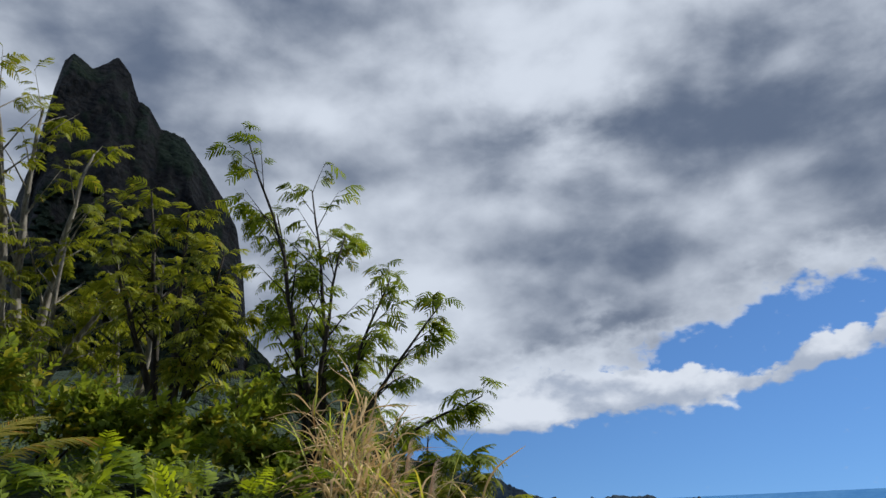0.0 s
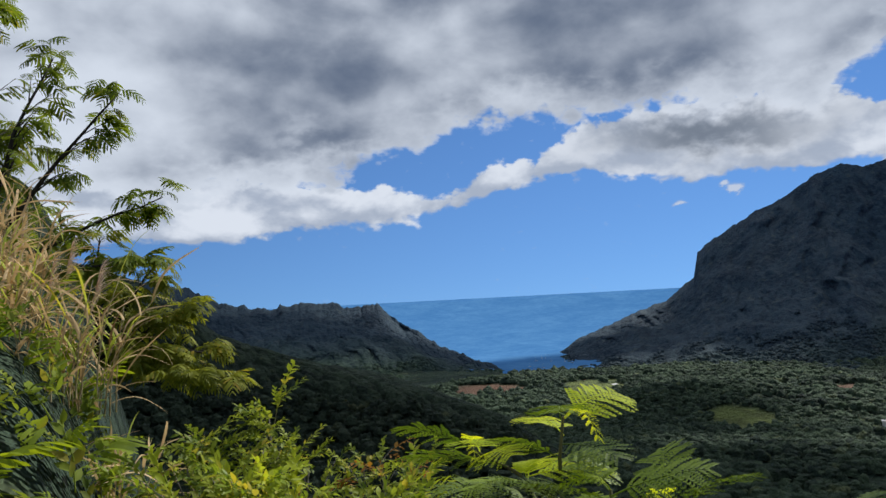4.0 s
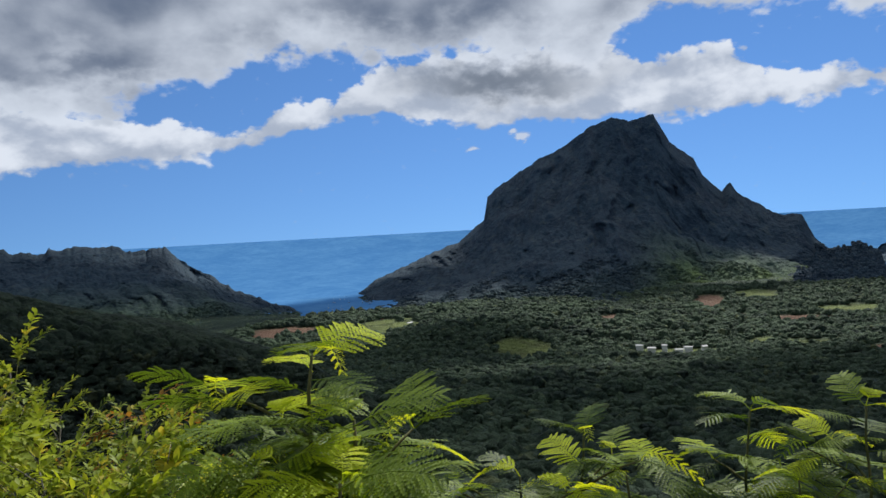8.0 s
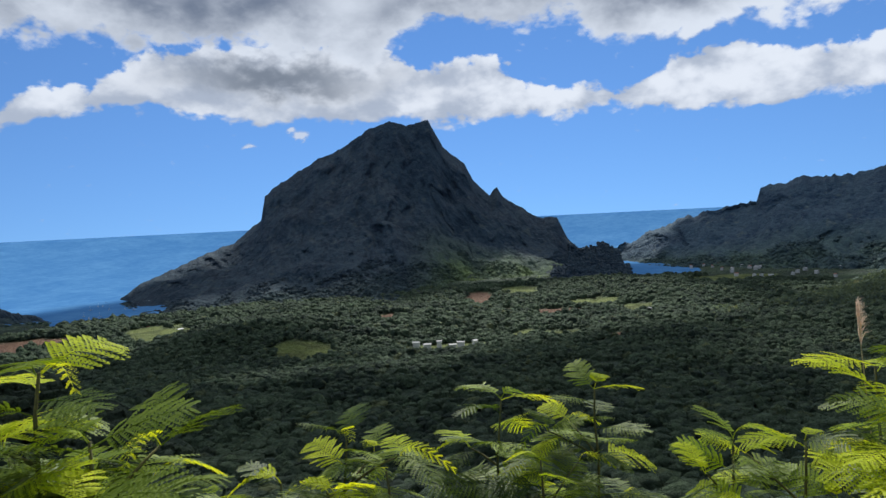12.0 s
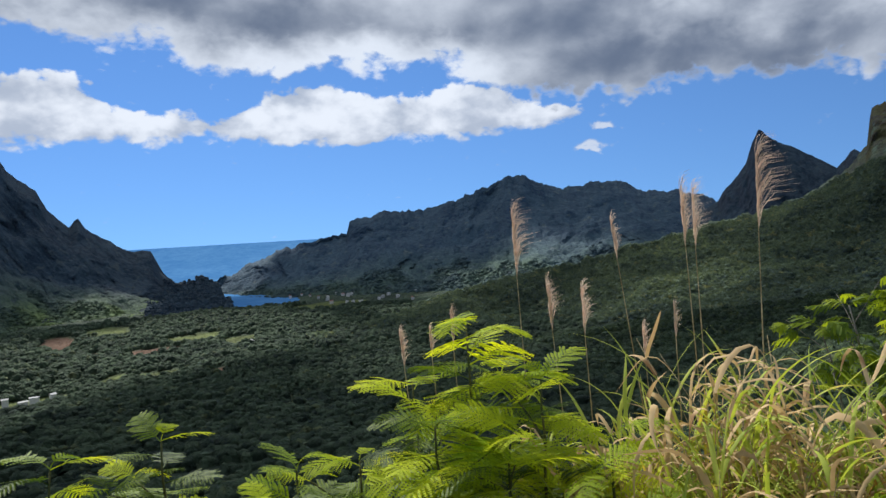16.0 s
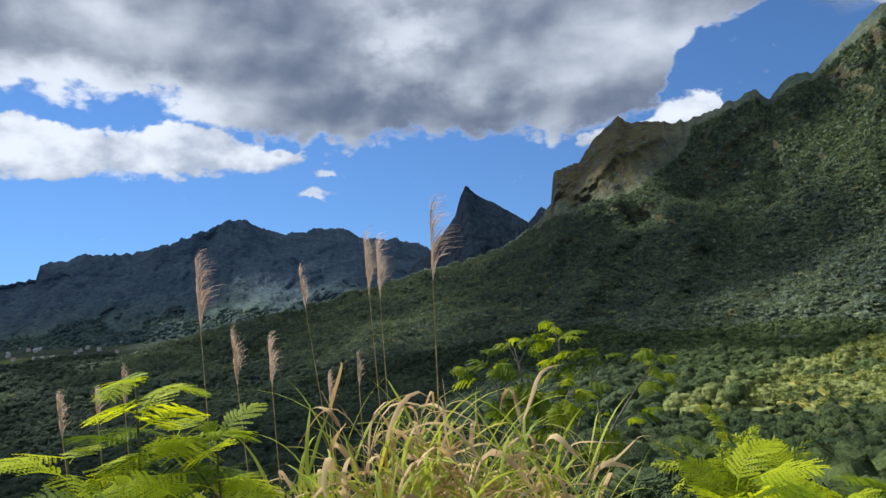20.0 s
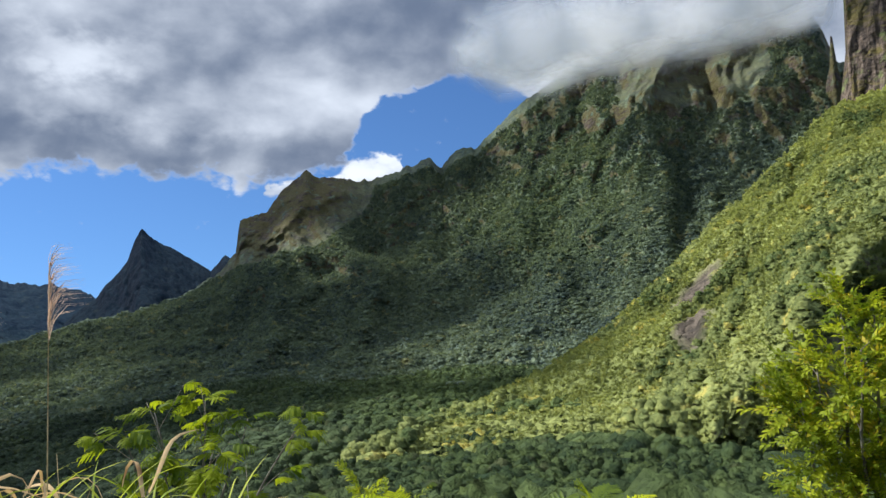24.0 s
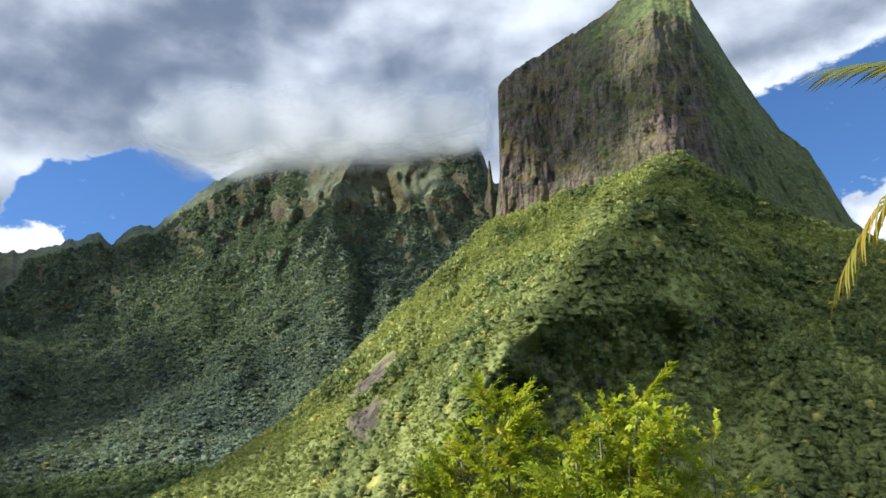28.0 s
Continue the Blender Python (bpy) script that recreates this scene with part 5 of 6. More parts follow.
def sapling(label, az, r, top, n, seed, size=(0.8, 1.1), spread=0.35, group="feathery saplings", young=0.06):
    """A young tree: a slim stem with side shoots, feather leaves held out flat in tiers, curled young leaves at the tips."""
    rng = random.Random(seed)
    root = thing("fern_sapling", label, "sapling", group)
    base = at(az, r, soil(az, r) - 0.1)
    tip = at(az + rng.uniform(-1, 1), r, top)
    pts = stem_points(base, tip, rng, 0.06, 9)
    axes = [(pts, 0.017, 0.5)]
    for k in range(3):
        i = rng.choice((4, 5, 6))
        w = rng.uniform(0, 6.28)
        out = Vector((math.cos(w), math.sin(w), rng.uniform(0.5, 1.0))) * spread * rng.uniform(0.7, 1.3)
        out.z = min(out.z, tip.z - 0.1 - pts[i].z)
        axes.append((stem_points(pts[i], pts[i] + out, rng, 0.1, 5), 0.008, 0.3))
    count = [n - n // 5] + [n // 4 + 1] * 3
    for (line, thick, start), many in zip(axes, count):
        last = len(line) - 1
        wood = Build()
        wood.tube(line, [thick * (1 - 0.75 * i / last) + 0.003 for i in range(last + 1)], 6)
        stem = part("stem", wood.mesh("stem", "green stem"), root)
        for k in range(many):
            t = start + (1 - start) * min(0.999, (k + rng.random() * 0.6) / (many - 1.5))
            i = min(last - 1, int(t * last))
            p = line[i].lerp(line[i + 1], t * last - i)
            w = k * 2.4 + rng.uniform(-0.4, 0.4)
            d = Vector((math.cos(w), math.sin(w), 0.10 + 0.7 * max(0, t - 0.6) + rng.uniform(-0.25, 0.30)))
            part("leaf", rng.choice(YOUNG_LIT if rng.random() < young + 0.9 * max(0, t - 0.66) else FERN), stem, orient(p, d, size=rng.uniform(*size) * (1.1 - 0.5 * max(0, t - 0.6)), roll=rng.uniform(-0.45, 0.45)))
        w = rng.uniform(0, 6.28)
        part("leaf", rng.choice(FERN_CURL), stem, orient(line[-1], Vector((math.cos(w), math.sin(w), rng.uniform(0.4, 1.3))), size=rng.uniform(0.6, 1.0), roll=rng.uniform(-0.4, 0.4)))
    return root


# the tall feathery tree on the bank
woody("tree", "slender many-stemmed tree with feathery green leaves on the bank", "tree", at(-10.6, 8.7, 1.75),
      [seen_at(*p) for p in ((-17.0, 28.3, 8.6), (-14.4, 23.0, 9.3), (-11.5, 25.0, 9.2), (-8.6, 21.5, 8.8), (-4.8, 18.0, 8.6), (-0.6, 15.8, 8.9), (2.4, 8.4, 8.6), (0.8, 3.6, 8.2), (-13.0, 17.0, 9.6), (-6.5, 13.0, 9.5))],
      SPRAY, 5, "dark bark", 0.034, 14, 0.25, 5, (0.40, 0.78), 0.22)
woody("tree", "dense feathery tree with dark straight trunk among scrub", "tree", at(-21.9, 11.5, 2.6), [seen_at(*p) for p in ((-21.5, 22.5, 11.5), (-24.5, 24.0, 12.0), (-18.5, 19.5, 11.0), (-27.0, 20.0, 11.5), (-17.2, 14.5, 11.0), (-20.0, 15.5, 10.5))], SPRAY_DARK, 6, "dark bark", 0.06, 12, 0.30, 5, (0.55, 0.95), 0.30)
woody("tree", "old tree with bent grey trunk and thin yellow-green crown", "tree", at(-31.5, 13.5, 3.1), [seen_at(*p) for p in ((-36.6, 31.0, 13.0), (-33.0, 28.5, 13.5), (-29.0, 26.0, 13.5), (-38.0, 22.0, 12.5), (-35.0, 17.0, 12.0), (-30.0, 19.0, 13.0), (-26.0, 16.5, 13.0))], SPRAY_DARK, 7, "pale bark", 0.09, 11, 0.28, 5, (0.55, 0.95), 0.30)
woody("tree", "tree with pale leaning trunk inside a thicket", "tree", at(-25.0, 14.5, 3.3), [seen_at(*p) for p in ((-26.5, 21.5, 14.5), (-23.0, 18.5, 14.0), (-20.0, 12.0, 13.5), (-29.0, 14.0, 14.0))], SPRAY_DARK, 8, "pale bark", 0.08, 11, 0.3, 5, (0.55, 0.95), 0.30)
woody("tree", "low bushy feather-leaved tree on the slope edge", "tree", at(-2.0, 10.5, 0.9), [seen_at(*p) for p in ((1.5, 3.0, 9.8), (3.5, 0.0, 9.4), (-2.0, 5.5, 10.5), (5.0, -3.5, 9.0), (6.5, -6.0, 8.6), (3.0, -5.0, 8.8))], SPRAY_DARK, 9, "dark bark", 0.05, 11, 0.30, 5, (0.5, 0.9), 0.3)
for k, (b_az, b_r, tops) in enumerate(((-16.0, 10.5, ((-17.0, 9.0), (-14.0, 7.5), (-19.0, 6.5))), (-13.5, 9.6, ((-14.5, 5.0), (-11.5, 4.0), (-16.5, 4.5))), (-29.5, 10.0, ((-31.0, 9.5), (-28.0, 8.5), (-26.0, 7.0))), (-36.0, 9.5, ((-38.0, 9.0), (-34.5, 10.5), (-36.0, 6.0))), (-24.0, 9.8, ((-25.5, 7.5), (-22.5, 7.0), (-20.5, 5.0))))):
    woody("shrub", "leafy yellow-green shrub in the thicket under trees", "shrub", at(b_az, b_r, soil(b_az, b_r) - 0.1), [seen_at(a, e, b_r - 0.3 * i) for i, (a, e) in enumerate(tops)], TWIG_SCRUB, 70 + k, "dark bark", 0.03, 8, 0.55, 5, (1.0, 1.7), 0.1, "leafy_twig", 0.6, "thicket shrubs")

# shrubs below the bank
stand(2)
woody("shrub", "sunlit shrub with small yellow-green leaves", "shrub", at(7.0, 6.6, soil(7.0, 6.6) - 0.2), [seen_at(*p) for p in ((7.6, -8.0, 6.6), (4.0, -10.5, 6.2), (10.5, -11.5, 6.6), (6.0, -13.0, 6.0), (1.5, -11.0, 6.0), (9.0, -14.0, 6.0))], TWIG, 81, "pale bark", 0.022, 12, 0.36, 6, (0.7, 1.15), 0.15, "leafy_twig", 0.7, "roadside shrubs")
woody("shrub", "thin shrub with round green and orange leaves", "shrub", at(15.5, 6.4, soil(15.5, 6.4) - 0.2), [seen_at(*p) for p in ((14.6, -12.2, 6.4), (16.0, -13.2, 6.3), (18.6, -14.2, 6.4), (17.5, -16.5, 6.0), (13.0, -15.5, 6.1), (20.0, -17.0, 6.2))], TWIG * 2 + TWIG_TURN, 82, "pale bark", 0.016, 8, 0.28, 5, (0.6, 1.0), 0.25, "leafy_twig", 0.7, "roadside shrubs")
woody("shrub", "low leafy green shrub on the slope", "shrub", at(12.0, 5.2, soil(12.0, 5.2) - 0.2), [seen_at(*p) for p in ((9.0, -15.0, 5.2), (13.0, -17.0, 5.0), (17.0, -18.0, 5.0), (5.0, -15.5, 5.0), (21.0, -19.5, 5.0), (2.0, -14.0, 5.2))], TWIG + TWIG_GLOSSY, 83, "pale bark", 0.016, 10, 0.5, 6, (0.8, 1.3), 0.1, "leafy_twig", 0.7, "roadside shrubs")

# feathery saplings along the edge
stand(2)
FERN_LABEL = "bright yellow-green sapling with feathery divided leaves"
for k, (a, r, top, n, size) in enumerate(((28.6, 3.4, 0.94, 17, (0.7, 1.0)), (32.5, 3.2, 0.66, 15, (0.8, 1.05)), (24.6, 3.2, 0.50, 15, (0.75, 1.0)), (29.5, 2.9, 0.48, 14, (0.8, 1.1)), (49.5, 4.6, 0.14, 12, (0.6, 0.85)), (53.0, 4.4, -0.06, 8, (0.5, 0.75)), (45.5, 4.2, 0.0, 8, (0.5, 0.7)))):
    sapling(FERN_LABEL, a, r, top, n, 101 + k, size)
stand(3)
for k, (a, r, top, n, size) in enumerate(((60.0, 6.0, -0.04, 14, (0.9, 1.25)), (68.2, 5.9, 0.06, 14, (0.75, 1.05)), (64.5, 5.5, -0.40, 12, (0.8, 1.1)), (78.8, 5.2, -0.10, 12, (0.7, 1.0)), (82.5, 5.4, -0.14, 10, (0.7, 1.0)))):
    sapling(FERN_LABEL, a, r, top, n, 111 + k, size, young=0.2)
stand(4)
# brighter leaf colour in these saplings stands for strong sunlight
for k, (a, r, top, n, size) in enumerate(((86.8, 5.6, 0.36, 18, (0.85, 1.2)), (90.6, 5.7, 0.80, 22, (0.95, 1.4)), (88.5, 5.0, 0.18, 16, (0.9, 1.3)), (95.5, 5.4, 0.40, 15, (0.9, 1.3)), (93.0, 4.9, 0.15, 14, (0.8, 1.2)), (101.5, 4.9, 0.10, 10, (0.7, 1.0)))):
    sapling(FERN_LABEL, a, r, top, n, 121 + k, size, young=0.55)
stand(5)
woody("shrub", "spreading bush with flat feathery leaf tiers", "shrub", at(118.0, 8.6, soil(118.0, 8.6) - 0.2), [seen_at(*p) for p in ((120.4, -6.6, 8.2), (116.8, -7.2, 8.2), (123.5, -8.2, 8.3), (127.6, -8.6, 8.4), (114.8, -8.8, 8.0), (121.0, -10.5, 7.8))], SPRAY_LIGHT, 117, "pale bark", 0.022, 7, 0.30, 3, (0.5, 0.8), 0.45, "leaf", 0.08)


def reed(label, az, r, n, dry, seed, height=(0.7, 1.5), wide=0.35, group="cane grass clumps", slim=1.0):
    """A clump of cane grass with arching green and withered blades."""
    rng = random.Random(seed)
    root = thing("grass_clump", label, "grass", group)
    z0 = soil(az, r) - 0.05
    base = at(az, r, z0)
    green, dead, stems = Build(), Build(), Build()
    for _ in range(max(4, int((n + dry) * 0.26))):
        w = rng.uniform(0, 6.28)
        out = Vector((math.cos(w), math.sin(w), 0))
        foot = base + out * rng.uniform(0, wide)
        h = rng.uniform(*height) * 0.72
        lean = out * rng.uniform(0.05, 0.45) + Vector((rng.uniform(-0.15, 0.15), rng.uniform(-0.15, 0.15), 0))
        spine = [foot + Vector((0, 0, h * u)) + lean * (h * u * u) for u in (0, 0.25, 0.5, 0.75, 1.0)]
        stems.tube(spine, [0.007, 0.006, 0.005, 0.004, 0.002], 5)
        many = rng.randint(6, 9)
        for k in range(many):
            u = 0.12 + 0.88 * (k + rng.random() * 0.7) / many
            i = min(3, int(u * 4))
            p = spine[i].lerp(spine[i + 1], u * 4 - i)
            aw = w + k * 3.14 + rng.uniform(-0.9, 0.9)
            d = Vector((math.cos(aw), math.sin(aw), 0))
            withered = rng.random() < (0.27 + 0.60 * dry / (n + dry)) * (1.12 - 0.25 * u)
            L = rng.uniform(0.40, 0.85) * (0.85 if withered else 1.0) * min(1.3, 0.6 + h * 0.5)
            th0 = rng.uniform(0.25, 0.8) if not withered else rng.uniform(0.2, 1.2)
            bend = rng.uniform(0.4, 1.8) if not withered else rng.uniform(0.9, 2.7) * slim
            fold = rng.uniform(0.25, 0.6)
            side = Vector((-d.y, d.x, rng.uniform(-0.35, 0.35))).normalized()
            wd = slim * (rng.uniform(0.020, 0.050) if withered else rng.uniform(0.014, 0.034))
            curl = rng.uniform(-1.6, 1.6) if withered else rng.uniform(-0.5, 0.5)
            pts, ws, sides, q = [], [], [], p
            for m_ in range(9):
                f = m_ / 8
                th = th0 + bend * (f ** 1.4 if not withered else 1 / (1 + math.exp(-(f - fold) * 11)))
                fwd = d * math.sin(th) + Vector((0, 0, math.cos(th)))
                pts.append(q)
                ws.append(wd * (0.45 + 0.75 * math.sin(math.pi * min(1, 0.18 + 0.7 * f))) * (1.03 - f ** 3))
                sides.append((side + fwd.cross(side) * curl * f).normalized())
                q = q + (fwd + side * 0.12 * math.sin(5 * f + w) * (2.0 if withered else 0.6)) * (L / 8)
            (dead if withered else green).ribbon(pts, ws, sides)
    for name, b, mat in (("tuft", green, "green blade"), ("dry_tuft", dead, "dry blade"), ("stalk", stems, "straw stalk")):
        if b.f:
            tagged(part(name, b.mesh(name, mat), root), kind="stuff")
    return root


def plume_stalk(az, el_top, az_foot, r, seed, head=0.5, lean_head=0.5):
    """A tall straw stalk with a feathery seed head that bends with the wind."""
    rng = random.Random(seed)
    root = thing("plume_grass", "tall straw-coloured grass stalk with a feathery seed plume", "grass", "plume stalks")
    foot = at(az_foot, r, soil(az_foot, r) - 0.05)
    tip = seen_at(az, el_top, r)
    neck = foot.lerp(tip, max(0.3, 1 - head / max(0.6, (tip - foot).length)))
    pts = [foot.lerp(neck, i / 6) + Vector((0, 0, 0.0)) for i in range(7)]
    b = Build()
    b.tube(pts + [neck.lerp(tip, 0.5), tip], [0.009 - 0.0008 * i for i in range(7)] + [0.0025, 0.0015], 6)
    stalk = part("stalk", b.mesh("stalk", "straw stalk"), root)
    b = Build()
    lean_head = 0.45 + 0.6 * lean_head
    ex = Vector((math.sin(radians(az + 90)), math.cos(radians(az + 90)), 0.0))
    up = (tip - neck).normalized()
    for _ in range(120):
        t = rng.random() ** 1.2
        p = neck.lerp(tip, t)
        L = head * rng.uniform(0.45, 0.85) * (1.1 - 0.45 * t)
        f = rng.uniform(0.35, 1.0) * lean_head
        side = Vector((rng.uniform(-1, 1), rng.uniform(-1, 1), 0)) * 0.05
        q = [p, p + (up * 0.40 + ex * 0.05 * f + side) * L, p + (up * (0.70 - 0.05 * f) + ex * 0.24 * f + side * 1.5) * L, p + (up * (0.88 - 0.22 * f) + ex * 0.60 * f + side * 2) * L]
        s = Vector((rng.uniform(-1, 1), rng.uniform(-1, 1), rng.uniform(-1, 1))).normalized()
        b.strip(q, [0.0022, 0.0042, 0.0034, 0.0008], s)
    part("plume", b.mesh("plume", "plume"), root, label="feathery pale seed plume")
    return root


for k, (a, e, af, r, hd, ln) in enumerate(((94.8, 0.8, 95.9, 6.6, 0.55, 0.7), (97.3, -4.9, 99.3, 6.4, 0.42, 0.2), (100.0, -5.5, 100.9, 6.5, 0.40, 0.35), (102.6, -0.2, 106.0, 6.7, 0.35, 0.12), (107.9, 2.0, 109.2, 6.5, 0.52, 0.3), (108.7, 1.6, 109.4, 6.8, 0.50, 0.6), (113.3, 4.1, 113.1, 6.4, 0.62, 1.0), (85.2, -8.2, 87.5, 6.2, 0.3, 0.3), (89.4, -6.7, 90.4, 6.4, 0.3, 0.3), (87.6, -8.0, 89.0, 6.3, 0.25, 0.2), (104.6, -8.5, 105.5, 6.3, 0.3, 0.2), (107.0, -7.0, 107.4, 6.2, 0.25, 0.1), (-7.2, 7.0, -7.6, 7.4, 0.4, 0.3), (-4.2, 5.0, -5.6, 7.3, 0.4, 0.3), (-2.4, 3.2, -4.4, 7.2, 0.4, 0.4), (-8.6, 5.0, -8.8, 7.2, 0.4, 0.2), (-5.4, 3.8, -6.4, 7.0, 0.35, 0.3))):
    stand(4 if a > 20 else 1)
    plume_stalk(a, e, af, r, 200 + k, hd, ln)
stand(4)
GRASS_LABEL = "tangled clump of cane grass with green and withered blades"
for k, (a, r, n, dry, h) in enumerate(((97.0, 5.6, 40, 34, 1.1), (100.5, 5.5, 46, 36, 1.2), (103.5, 5.9, 48, 38, 1.25), (106.5, 5.5, 44, 40, 1.2), (109.0, 5.9, 46, 40, 1.3), (112.0, 5.6, 46, 44, 1.35), (114.8, 5.9, 38, 44, 1.25), (118.0, 5.7, 36, 34, 1.0), (104.5, 4.9, 34, 22, 0.75), (109.5, 4.8, 34, 28, 0.8), (114.0, 4.9, 34, 30, 0.8), (121.5, 6.0, 30, 26, 0.8), (99.0, 4.8, 30, 16, 0.7), (93.0, 5.2, 26, 26, 0.7))):
    reed(GRASS_LABEL, a, r, n, dry, 300 + k, (h * 0.7, h * 1.9), 0.36)
stand(0)
DRY_LABEL = "withered brown reed grass clump beside the tree"
for k, (a, r, n, dry, h) in enumerate(((-9.5, 7.0, 4, 50, 0.8), (-6.5, 6.8, 5, 56, 0.9), (-3.8, 6.6, 4, 46, 0.8), (-8.0, 6.0, 5, 36, 0.65), (-5.0, 5.8, 4, 36, 0.65), (-1.0, 6.2, 3, 30, 0.65))):
    reed(DRY_LABEL, a, r, n, dry, 330 + k, (h * 0.9, h * 1.9), 0.35, "dry reed clumps", 0.5)

# leafy shrubs beside the lookout
stand(7)
woody("shrub", "upright broadleaf shrub with glossy green leaves", "shrub", at(166.0, 9.0, soil(166.0, 9.0) - 0.2), [seen_at(*p) for p in ((165.0, -1.8, 9.0), (167.0, -2.6, 8.8), (163.2, -6.0, 8.8), (169.0, -5.6, 8.7), (166.0, -5.0, 8.4), (162.0, -8.5, 8.6))], TWIG_GLOSSY, 401, "pale bark", 0.03, 15, 0.14, 7, (0.85, 1.25), 0.2, "leafy_twig", 0.9, "leafy shrubs", 0.06)
woody("shrub", "sunlit yellow-green broadleaf shrub", "shrub", at(174.8, 8.0, soil(174.8, 8.0) - 0.2), [seen_at(*p) for p in ((176.9, -2.8, 8.0), (174.0, -4.0, 8.0), (178.8, -5.2, 7.9), (172.0, -6.2, 8.0), (176.0, -7.0, 7.6), (171.0, -9.0, 7.8))], TWIG_GLOSSY, 402, "pale bark", 0.03, 15, 0.14, 7, (0.85, 1.25), 0.2, "leafy_twig", 0.9, "leafy shrubs", 0.06)
woody("shrub", "thin shrub with yellowing leaves", "shrub", at(182.5, 8.2, soil(182.5, 8.2) - 0.2), [seen_at(*p) for p in ((182.0, -6.0, 8.2), (184.0, -9.0, 8.0), (180.5, -9.0, 8.0))], TWIG_GLOSSY, 403, "pale bark", 0.02, 6, 0.22, 4, (0.5, 0.85), 0.3, "leafy_twig", 0.9, "leafy shrubs", 0.06)
stand(5)
woody("shrub", "low dark green leafy shrub among ferns", "shrub", at(133.0, 6.4, soil(133.0, 6.4) - 0.2), [seen_at(*p) for p in ((132.8, -14.5, 6.4), (130.5, -16.5, 6.2), (135.5, -16.0, 6.3), (133.5, -17.5, 6.0))], TWIG_GLOSSY, 404, "green stem", 0.02, 8, 0.35, 5, (0.5, 0.8), 0.2, "leafy_twig", 0.8, "leafy shrubs")

# fern bed at the lookout's edge
stand(6)
bed = thing("fern_bed", "dense bed of bright green bracken ferns at the edge", "fern")
rng = random.Random(77)
for k in range(290):
    a, r = rng.uniform(119, 202), rng.uniform(3.8, 6.2)
    d = Vector((rng.uniform(-1, 1), rng.uniform(-1, 1), rng.uniform(0.2, 0.9)))
    low = 0.58 + 0.10 * math.sin(a * 0.35) - (0.40 if a < 126 else 0) + (0.18 if 127 < a < 152 else 0)
    part("frond", rng.choice(FERN + YOUNG_LIT), bed, orient(at(a, r, soil(a, r) + low + rng.uniform(-0.25, 0.16)), d, size=rng.uniform(0.6, 1.1), roll=rng.uniform(-0.5, 0.5)))
stand(0)
slope_bed = thing("fern_bed", "green ferns and vines covering the bank under trees", "fern")
for k in range(420):
    a, r = rng.uniform(-44, 14), rng.uniform(3.2, 9.5)
    d = Vector((rng.uniform(-1, 1), rng.uniform(-1, 1), rng.uniform(0.3, 1.2)))
    part("frond", rng.choice(SPRAY_LIGHT if k % 3 else TWIG_SCRUB), slope_bed, orient(at(a, r, soil(a, r) + rng.uniform(-0.05, 0.25)), d, size=rng.uniform(0.6, 1.2), roll=rng.uniform(-0.5, 0.5)))
scrub = thing("undergrowth", "leafy mixed undergrowth on the bank", "plants")
for k in range(420):
    a, r = rng.uniform(-44, 24), rng.uniform(3.4, 10)
    d = Vector((rng.uniform(-1, 1), rng.uniform(-1, 1), rng.uniform(0.2, 1.2)))
    part("leafy_twig", rng.choice(TWIG_SCRUB + TWIG), scrub, orient(at(a, r, soil(a, r) + rng.uniform(0, 0.45)), d, size=rng.uniform(0.5, 1.05), roll=rng.uniform(-0.5, 0.5)))


def palm_leaf(length, seed, droop=0.5, width=0.5):
    rng, b = random.Random(seed), Build()
    curve = lambda t: Vector((0, length * (t - 0.18 * droop * t * t), length * droop * (0.35 * t - 0.8 * t * t)))
    b.tube([curve(i / 10) for i in range(11)], [0.016 * (1 - 0.8 * i / 10) for i in range(11)], 5)
    for i in range(34):
        t = 0.14 + 0.86 * i / 33
        fwd = (curve(min(1, t + 0.02)) - curve(t - 0.02)).normalized()
        L = width * (0.55 + 0.55 * math.sin(math.pi * (0.15 + 0.75 * t))) * rng.uniform(0.8, 1.1)
        for s in (-1, 1):
            d = (Vector((s, 0, 0)) * 0.8 + fwd * (0.5 + 0.5 * t)).normalized()
            g = rng.uniform(0.15, 0.55)
            p = curve(t)
            b.strip([p, p + d * L * 0.4 + Vector((0, 0, 0.04 * L)), p + d * L * 0.75 - Vector((0, 0, g * L * 0.3)), p + d * L - Vector((0, 0, g * L * 0.8))], [0.022, 0.034, 0.024, 0.004], fwd)
    return b.mesh("frond", "palm leaf")


PALM = [palm_leaf(1.9, 1, 0.45), palm_leaf(1.9, 2, 0.75), palm_leaf(1.5, 3, 0.6, 0.4)]


def palm(label, base, crown, aims, seed):
    rng = random.Random(seed)
    root = thing("palm", label, "palm", "palms")
    b = Build()
    b.tube([base.lerp(crown, i / 8) + Vector((0.03 * math.sin(i), 0, 0)) for i in range(9)], [0.11 - 0.006 * i + 0.008 * (i % 2) for i in range(9)], 9)
    part("trunk", b.mesh("trunk", "pale bark"), root)
    for k, (aim, size) in enumerate(aims):
        d = Vector(aim) - crown
        part("frond", PALM[k % 3], root, orient(crown, d, size=size, roll=rng.uniform(-0.3, 0.3)))
    return root


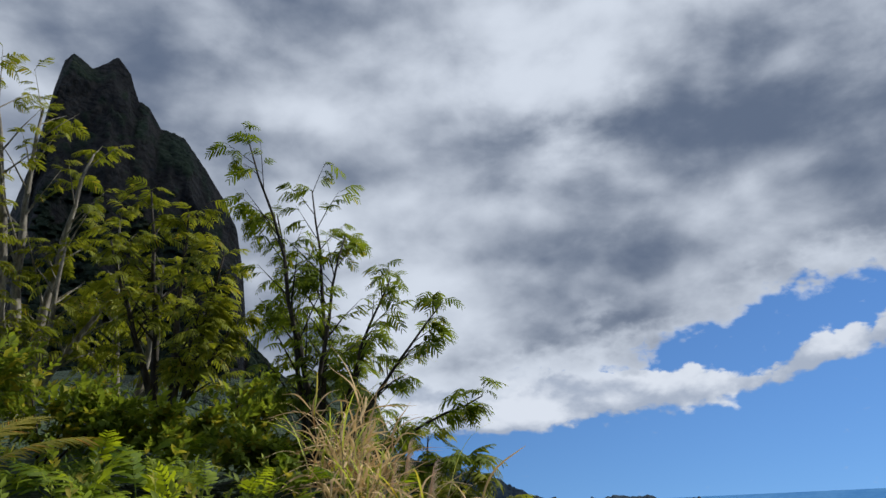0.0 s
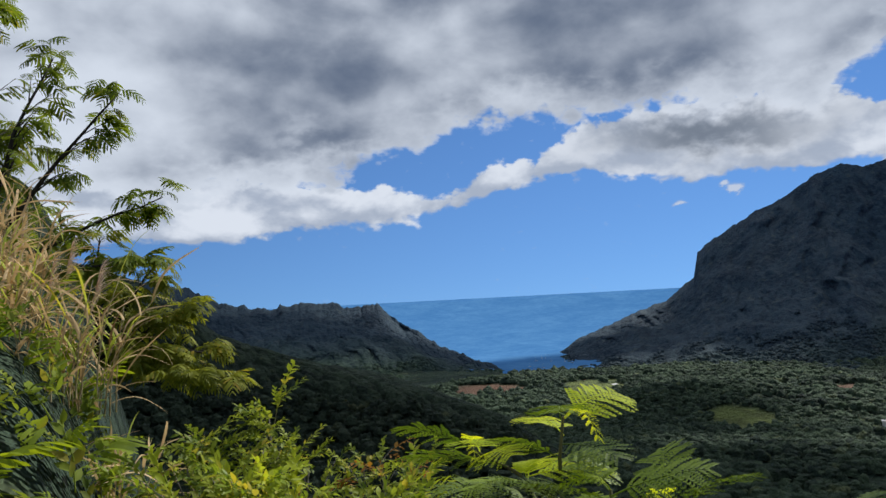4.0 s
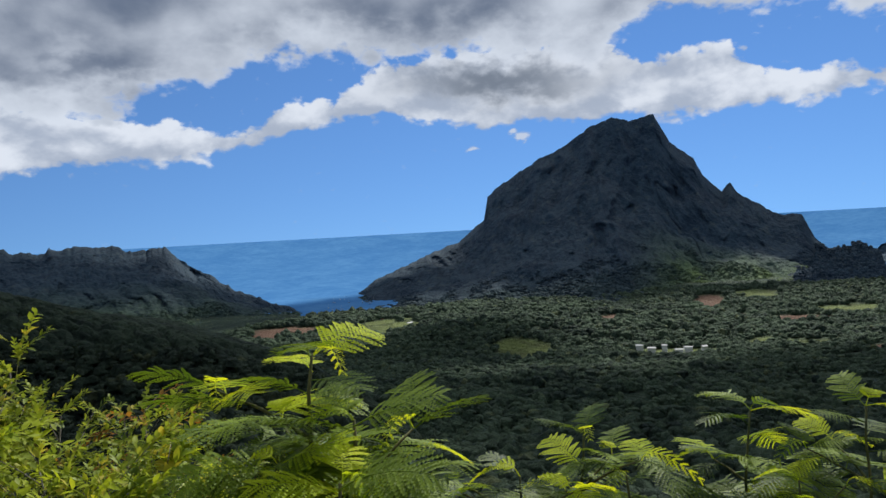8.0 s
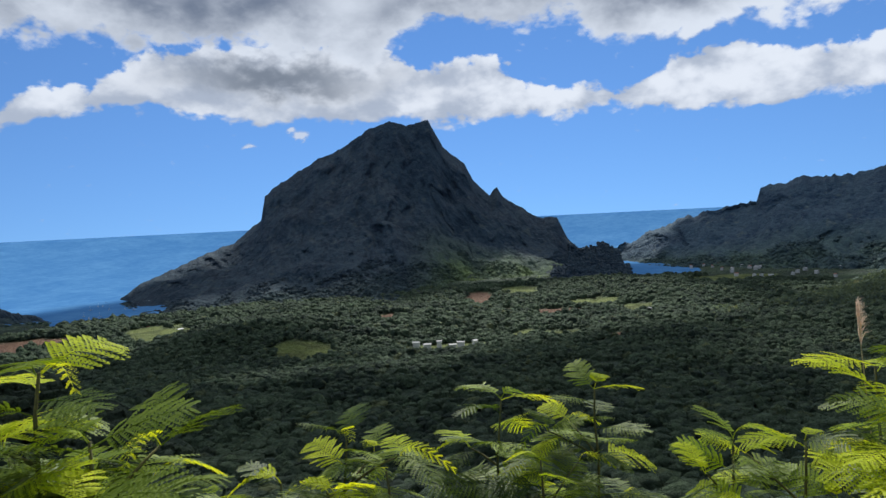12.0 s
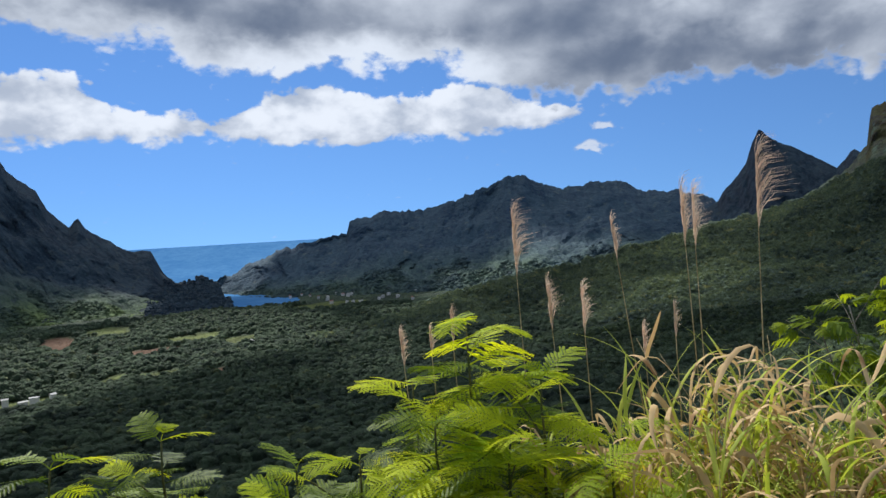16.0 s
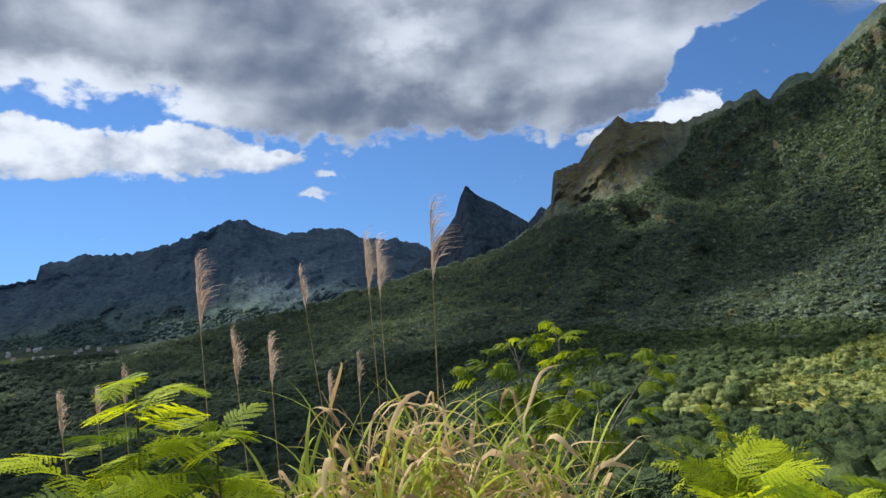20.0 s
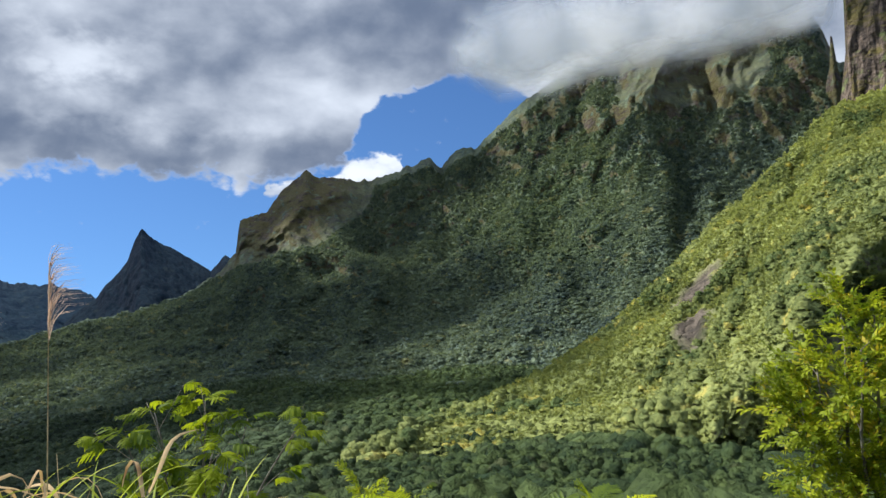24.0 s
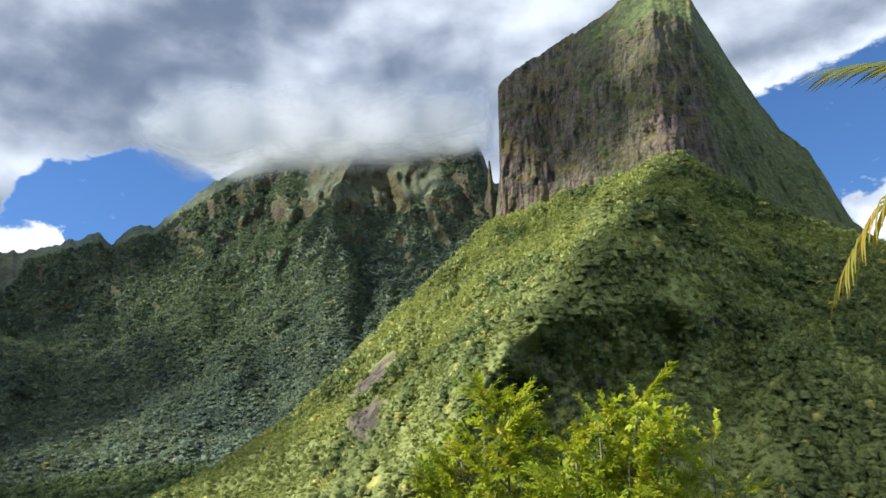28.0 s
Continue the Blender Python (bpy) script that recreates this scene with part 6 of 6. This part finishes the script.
stand(7)
palm("palm with long ribbed yellowing fronds", at(205, 7.2, soil(205, 7.2) - 0.2), seen_at(206.5, 14.0, 7.2), [(seen_at(191.0, 25.5, 7.0), 1.0), (seen_at(193.0, 13.0, 6.6), 1.2), (seen_at(208.0, 40.0, 6.0), 1.0), (seen_at(222.0, 20.0, 7.0), 1.0), (seen_at(214.0, 5.0, 6.2), 0.9), (seen_at(203.0, 2.0, 6.0), 0.9)], 1)
stand(0)
palm("young palm with yellow-green fronds in the thicket", at(-34.5, 7.0, soil(-34.5, 7.0) - 0.1), seen_at(-34.5, 2.5, 7.0), [(seen_at(-29.5, 6.5, 6.7), 0.55), (seen_at(-31.5, 10.0, 7.2), 0.5), (seen_at(-36.0, 11.0, 6.8), 0.55), (seen_at(-39.5, 7.5, 6.8), 0.55), (seen_at(-32.0, 3.0, 6.2), 0.5), (seen_at(-37.0, 3.0, 6.2), 0.5)], 2)

# ---- buildings and boats far down in the valley ----
for paint, pa, pb in (("white paint", (0.42, 0.43, 0.44, 1), (0.66, 0.67, 0.68, 1)), ("grey roof", (0.20, 0.21, 0.22, 1), (0.46, 0.48, 0.50, 1)), ("red roof", (0.22, 0.06, 0.04, 1), (0.32, 0.10, 0.07, 1))):
    m, n = material(paint)
    pos = n.add("ShaderNodeNewGeometry").outputs["Position"]
    finish(n, n.mix(n.noise(pos, 0.6, 4.0), pa, pb), 0.6)


def house(az, r, long, wide, tall, turn, roof_mat, seed):
    root = thing("house", "small %s building among the valley trees" % ("red-roofed" if roof_mat == "red roof" else "pale-roofed"), "house", "valley houses")
    x, y = polar(az, r)
    z = float(ground_height(np.array(float(az)), np.array(float(r)))) + 2.6 + 4.0 * (r > 2000)
    root.matrix_basis = pose(float(x), float(y), z, 0, 0, turn)
    b = Build()
    for sx_, sy_ in ((-1, -1), (1, -1), (1, 1), (-1, 1)):
        for zz in (-8.0, tall):
            b.v.append(Vector((sx_ * long / 2, sy_ * wide / 2, zz)))
    b.f += [(0, 2, 3, 1), (2, 4, 5, 3), (4, 6, 7, 5), (6, 0, 1, 7), (1, 3, 5, 7)]
    part("wall", b.mesh("wall", "white paint", False), root)
    b = Build()
    e, lo, hi = 0.8, tall + 0.01, tall + wide * 0.26
    b.v += [Vector(p) for p in ((-long / 2 - e, -wide / 2 - e, lo), (long / 2 + e, -wide / 2 - e, lo), (long / 2 + e, wide / 2 + e, lo), (-long / 2 - e, wide / 2 + e, lo), (-long / 2 - e, 0, hi), (long / 2 + e, 0, hi))]
    b.f += [(0, 1, 5, 4), (2, 3, 4, 5), (1, 2, 5), (3, 0, 4), (3, 2, 1, 0)]
    part("roof", b.mesh("roof", roof_mat, False), root)
    return root


hr = random.Random(12)
for k in range(6):
    house(54.8 + 4.6 * k / 5 + hr.uniform(-0.2, 0.2), 1160 + hr.uniform(-40, 50), hr.uniform(7, 13), hr.uniform(5, 7), 2.2, hr.uniform(-15, 25) - 57, "grey roof", k)
for k in range(14):
    house(31.0 + 5.2 * hr.random(), 1950 + hr.uniform(-120, 120), hr.uniform(9, 18), hr.uniform(7, 10), 4.0, hr.uniform(0, 180), hr.choice(("grey roof", "red roof", "grey roof")), 20 + k)
for k in range(34):
    house(76.5 + 10.5 * hr.random(), 2900 + hr.uniform(-420, 200), hr.uniform(8, 15), hr.uniform(6, 9), 4.0, hr.uniform(0, 180), hr.choice(("grey roof", "red roof", "grey roof")), 40 + k)
for k, (a, r) in enumerate(((68.5, 1480), (70.8, 1130), (66.0, 2000), (36.5, 1700), (73.5, 1600))):
    house(a, r, 16, 9, 4.5, hr.uniform(0, 180), "grey roof", 80 + k)


def boat(az, r, long, turn):
    root = thing("sailboat", "small white sailboat moored in the bay", "boat", "moored boats")
    x, y = polar(az, r)
    root.matrix_basis = pose(float(x), float(y), SEA, 0, 0, turn)
    b = Build()
    for t, w, zz in ((-0.5, 0.10, 1.2), (-0.2, 0.16, 1.1), (0.2, 0.13, 1.2), (0.5, 0.01, 1.5)):
        b.v += [Vector((long * t, -long * w, zz)), Vector((long * t, 0, -0.4)), Vector((long * t, long * w, zz))]
    for i in range(3):
        q = 3 * i
        b.f += [(q, q + 1, q + 4, q + 3), (q + 1, q + 2, q + 5, q + 4), (q, q + 3, q + 5, q + 2)]
    part("hull", b.mesh("hull", "white paint", False), root)
    b = Build()
    b.tube([Vector((0, 0, 0.5)), Vector((0, 0, long * 1.2))], [0.2, 0.12], 5)
    part("mast", b.mesh("mast", "white paint"), root)


for k in range(14):
    boat(30.0 + 4.5 * hr.random(), 2330 + 420 * hr.random(), hr.uniform(9, 15), hr.uniform(0, 360))

# tangle between the ferns and the cane grass
stand(4)
tangle = thing("undergrowth", "tangle of dry stems, vines and small leaves under cane grass", "plants")
for k in range(230):
    a, r = rng.uniform(82, 128), rng.uniform(4.4, 6.6)
    d = Vector((rng.uniform(-1, 1), rng.uniform(-1, 1), rng.uniform(0.2, 1.2)))
    pick = TWIG_SCRUB + TWIG + FERN[:2] if k % 4 else TWIG_TURN
    part("leafy_twig", rng.choice(pick), tangle, orient(at(a, r, soil(a, r) + rng.uniform(0, 0.55)), d, size=rng.uniform(0.6, 1.1), roll=rng.uniform(-0.5, 0.5)))
for k in range(12):
    reed(GRASS_LABEL, rng.uniform(94, 126), rng.uniform(4.4, 6.4), 14, 26, 350 + k, (0.4, 1.1), 0.4)
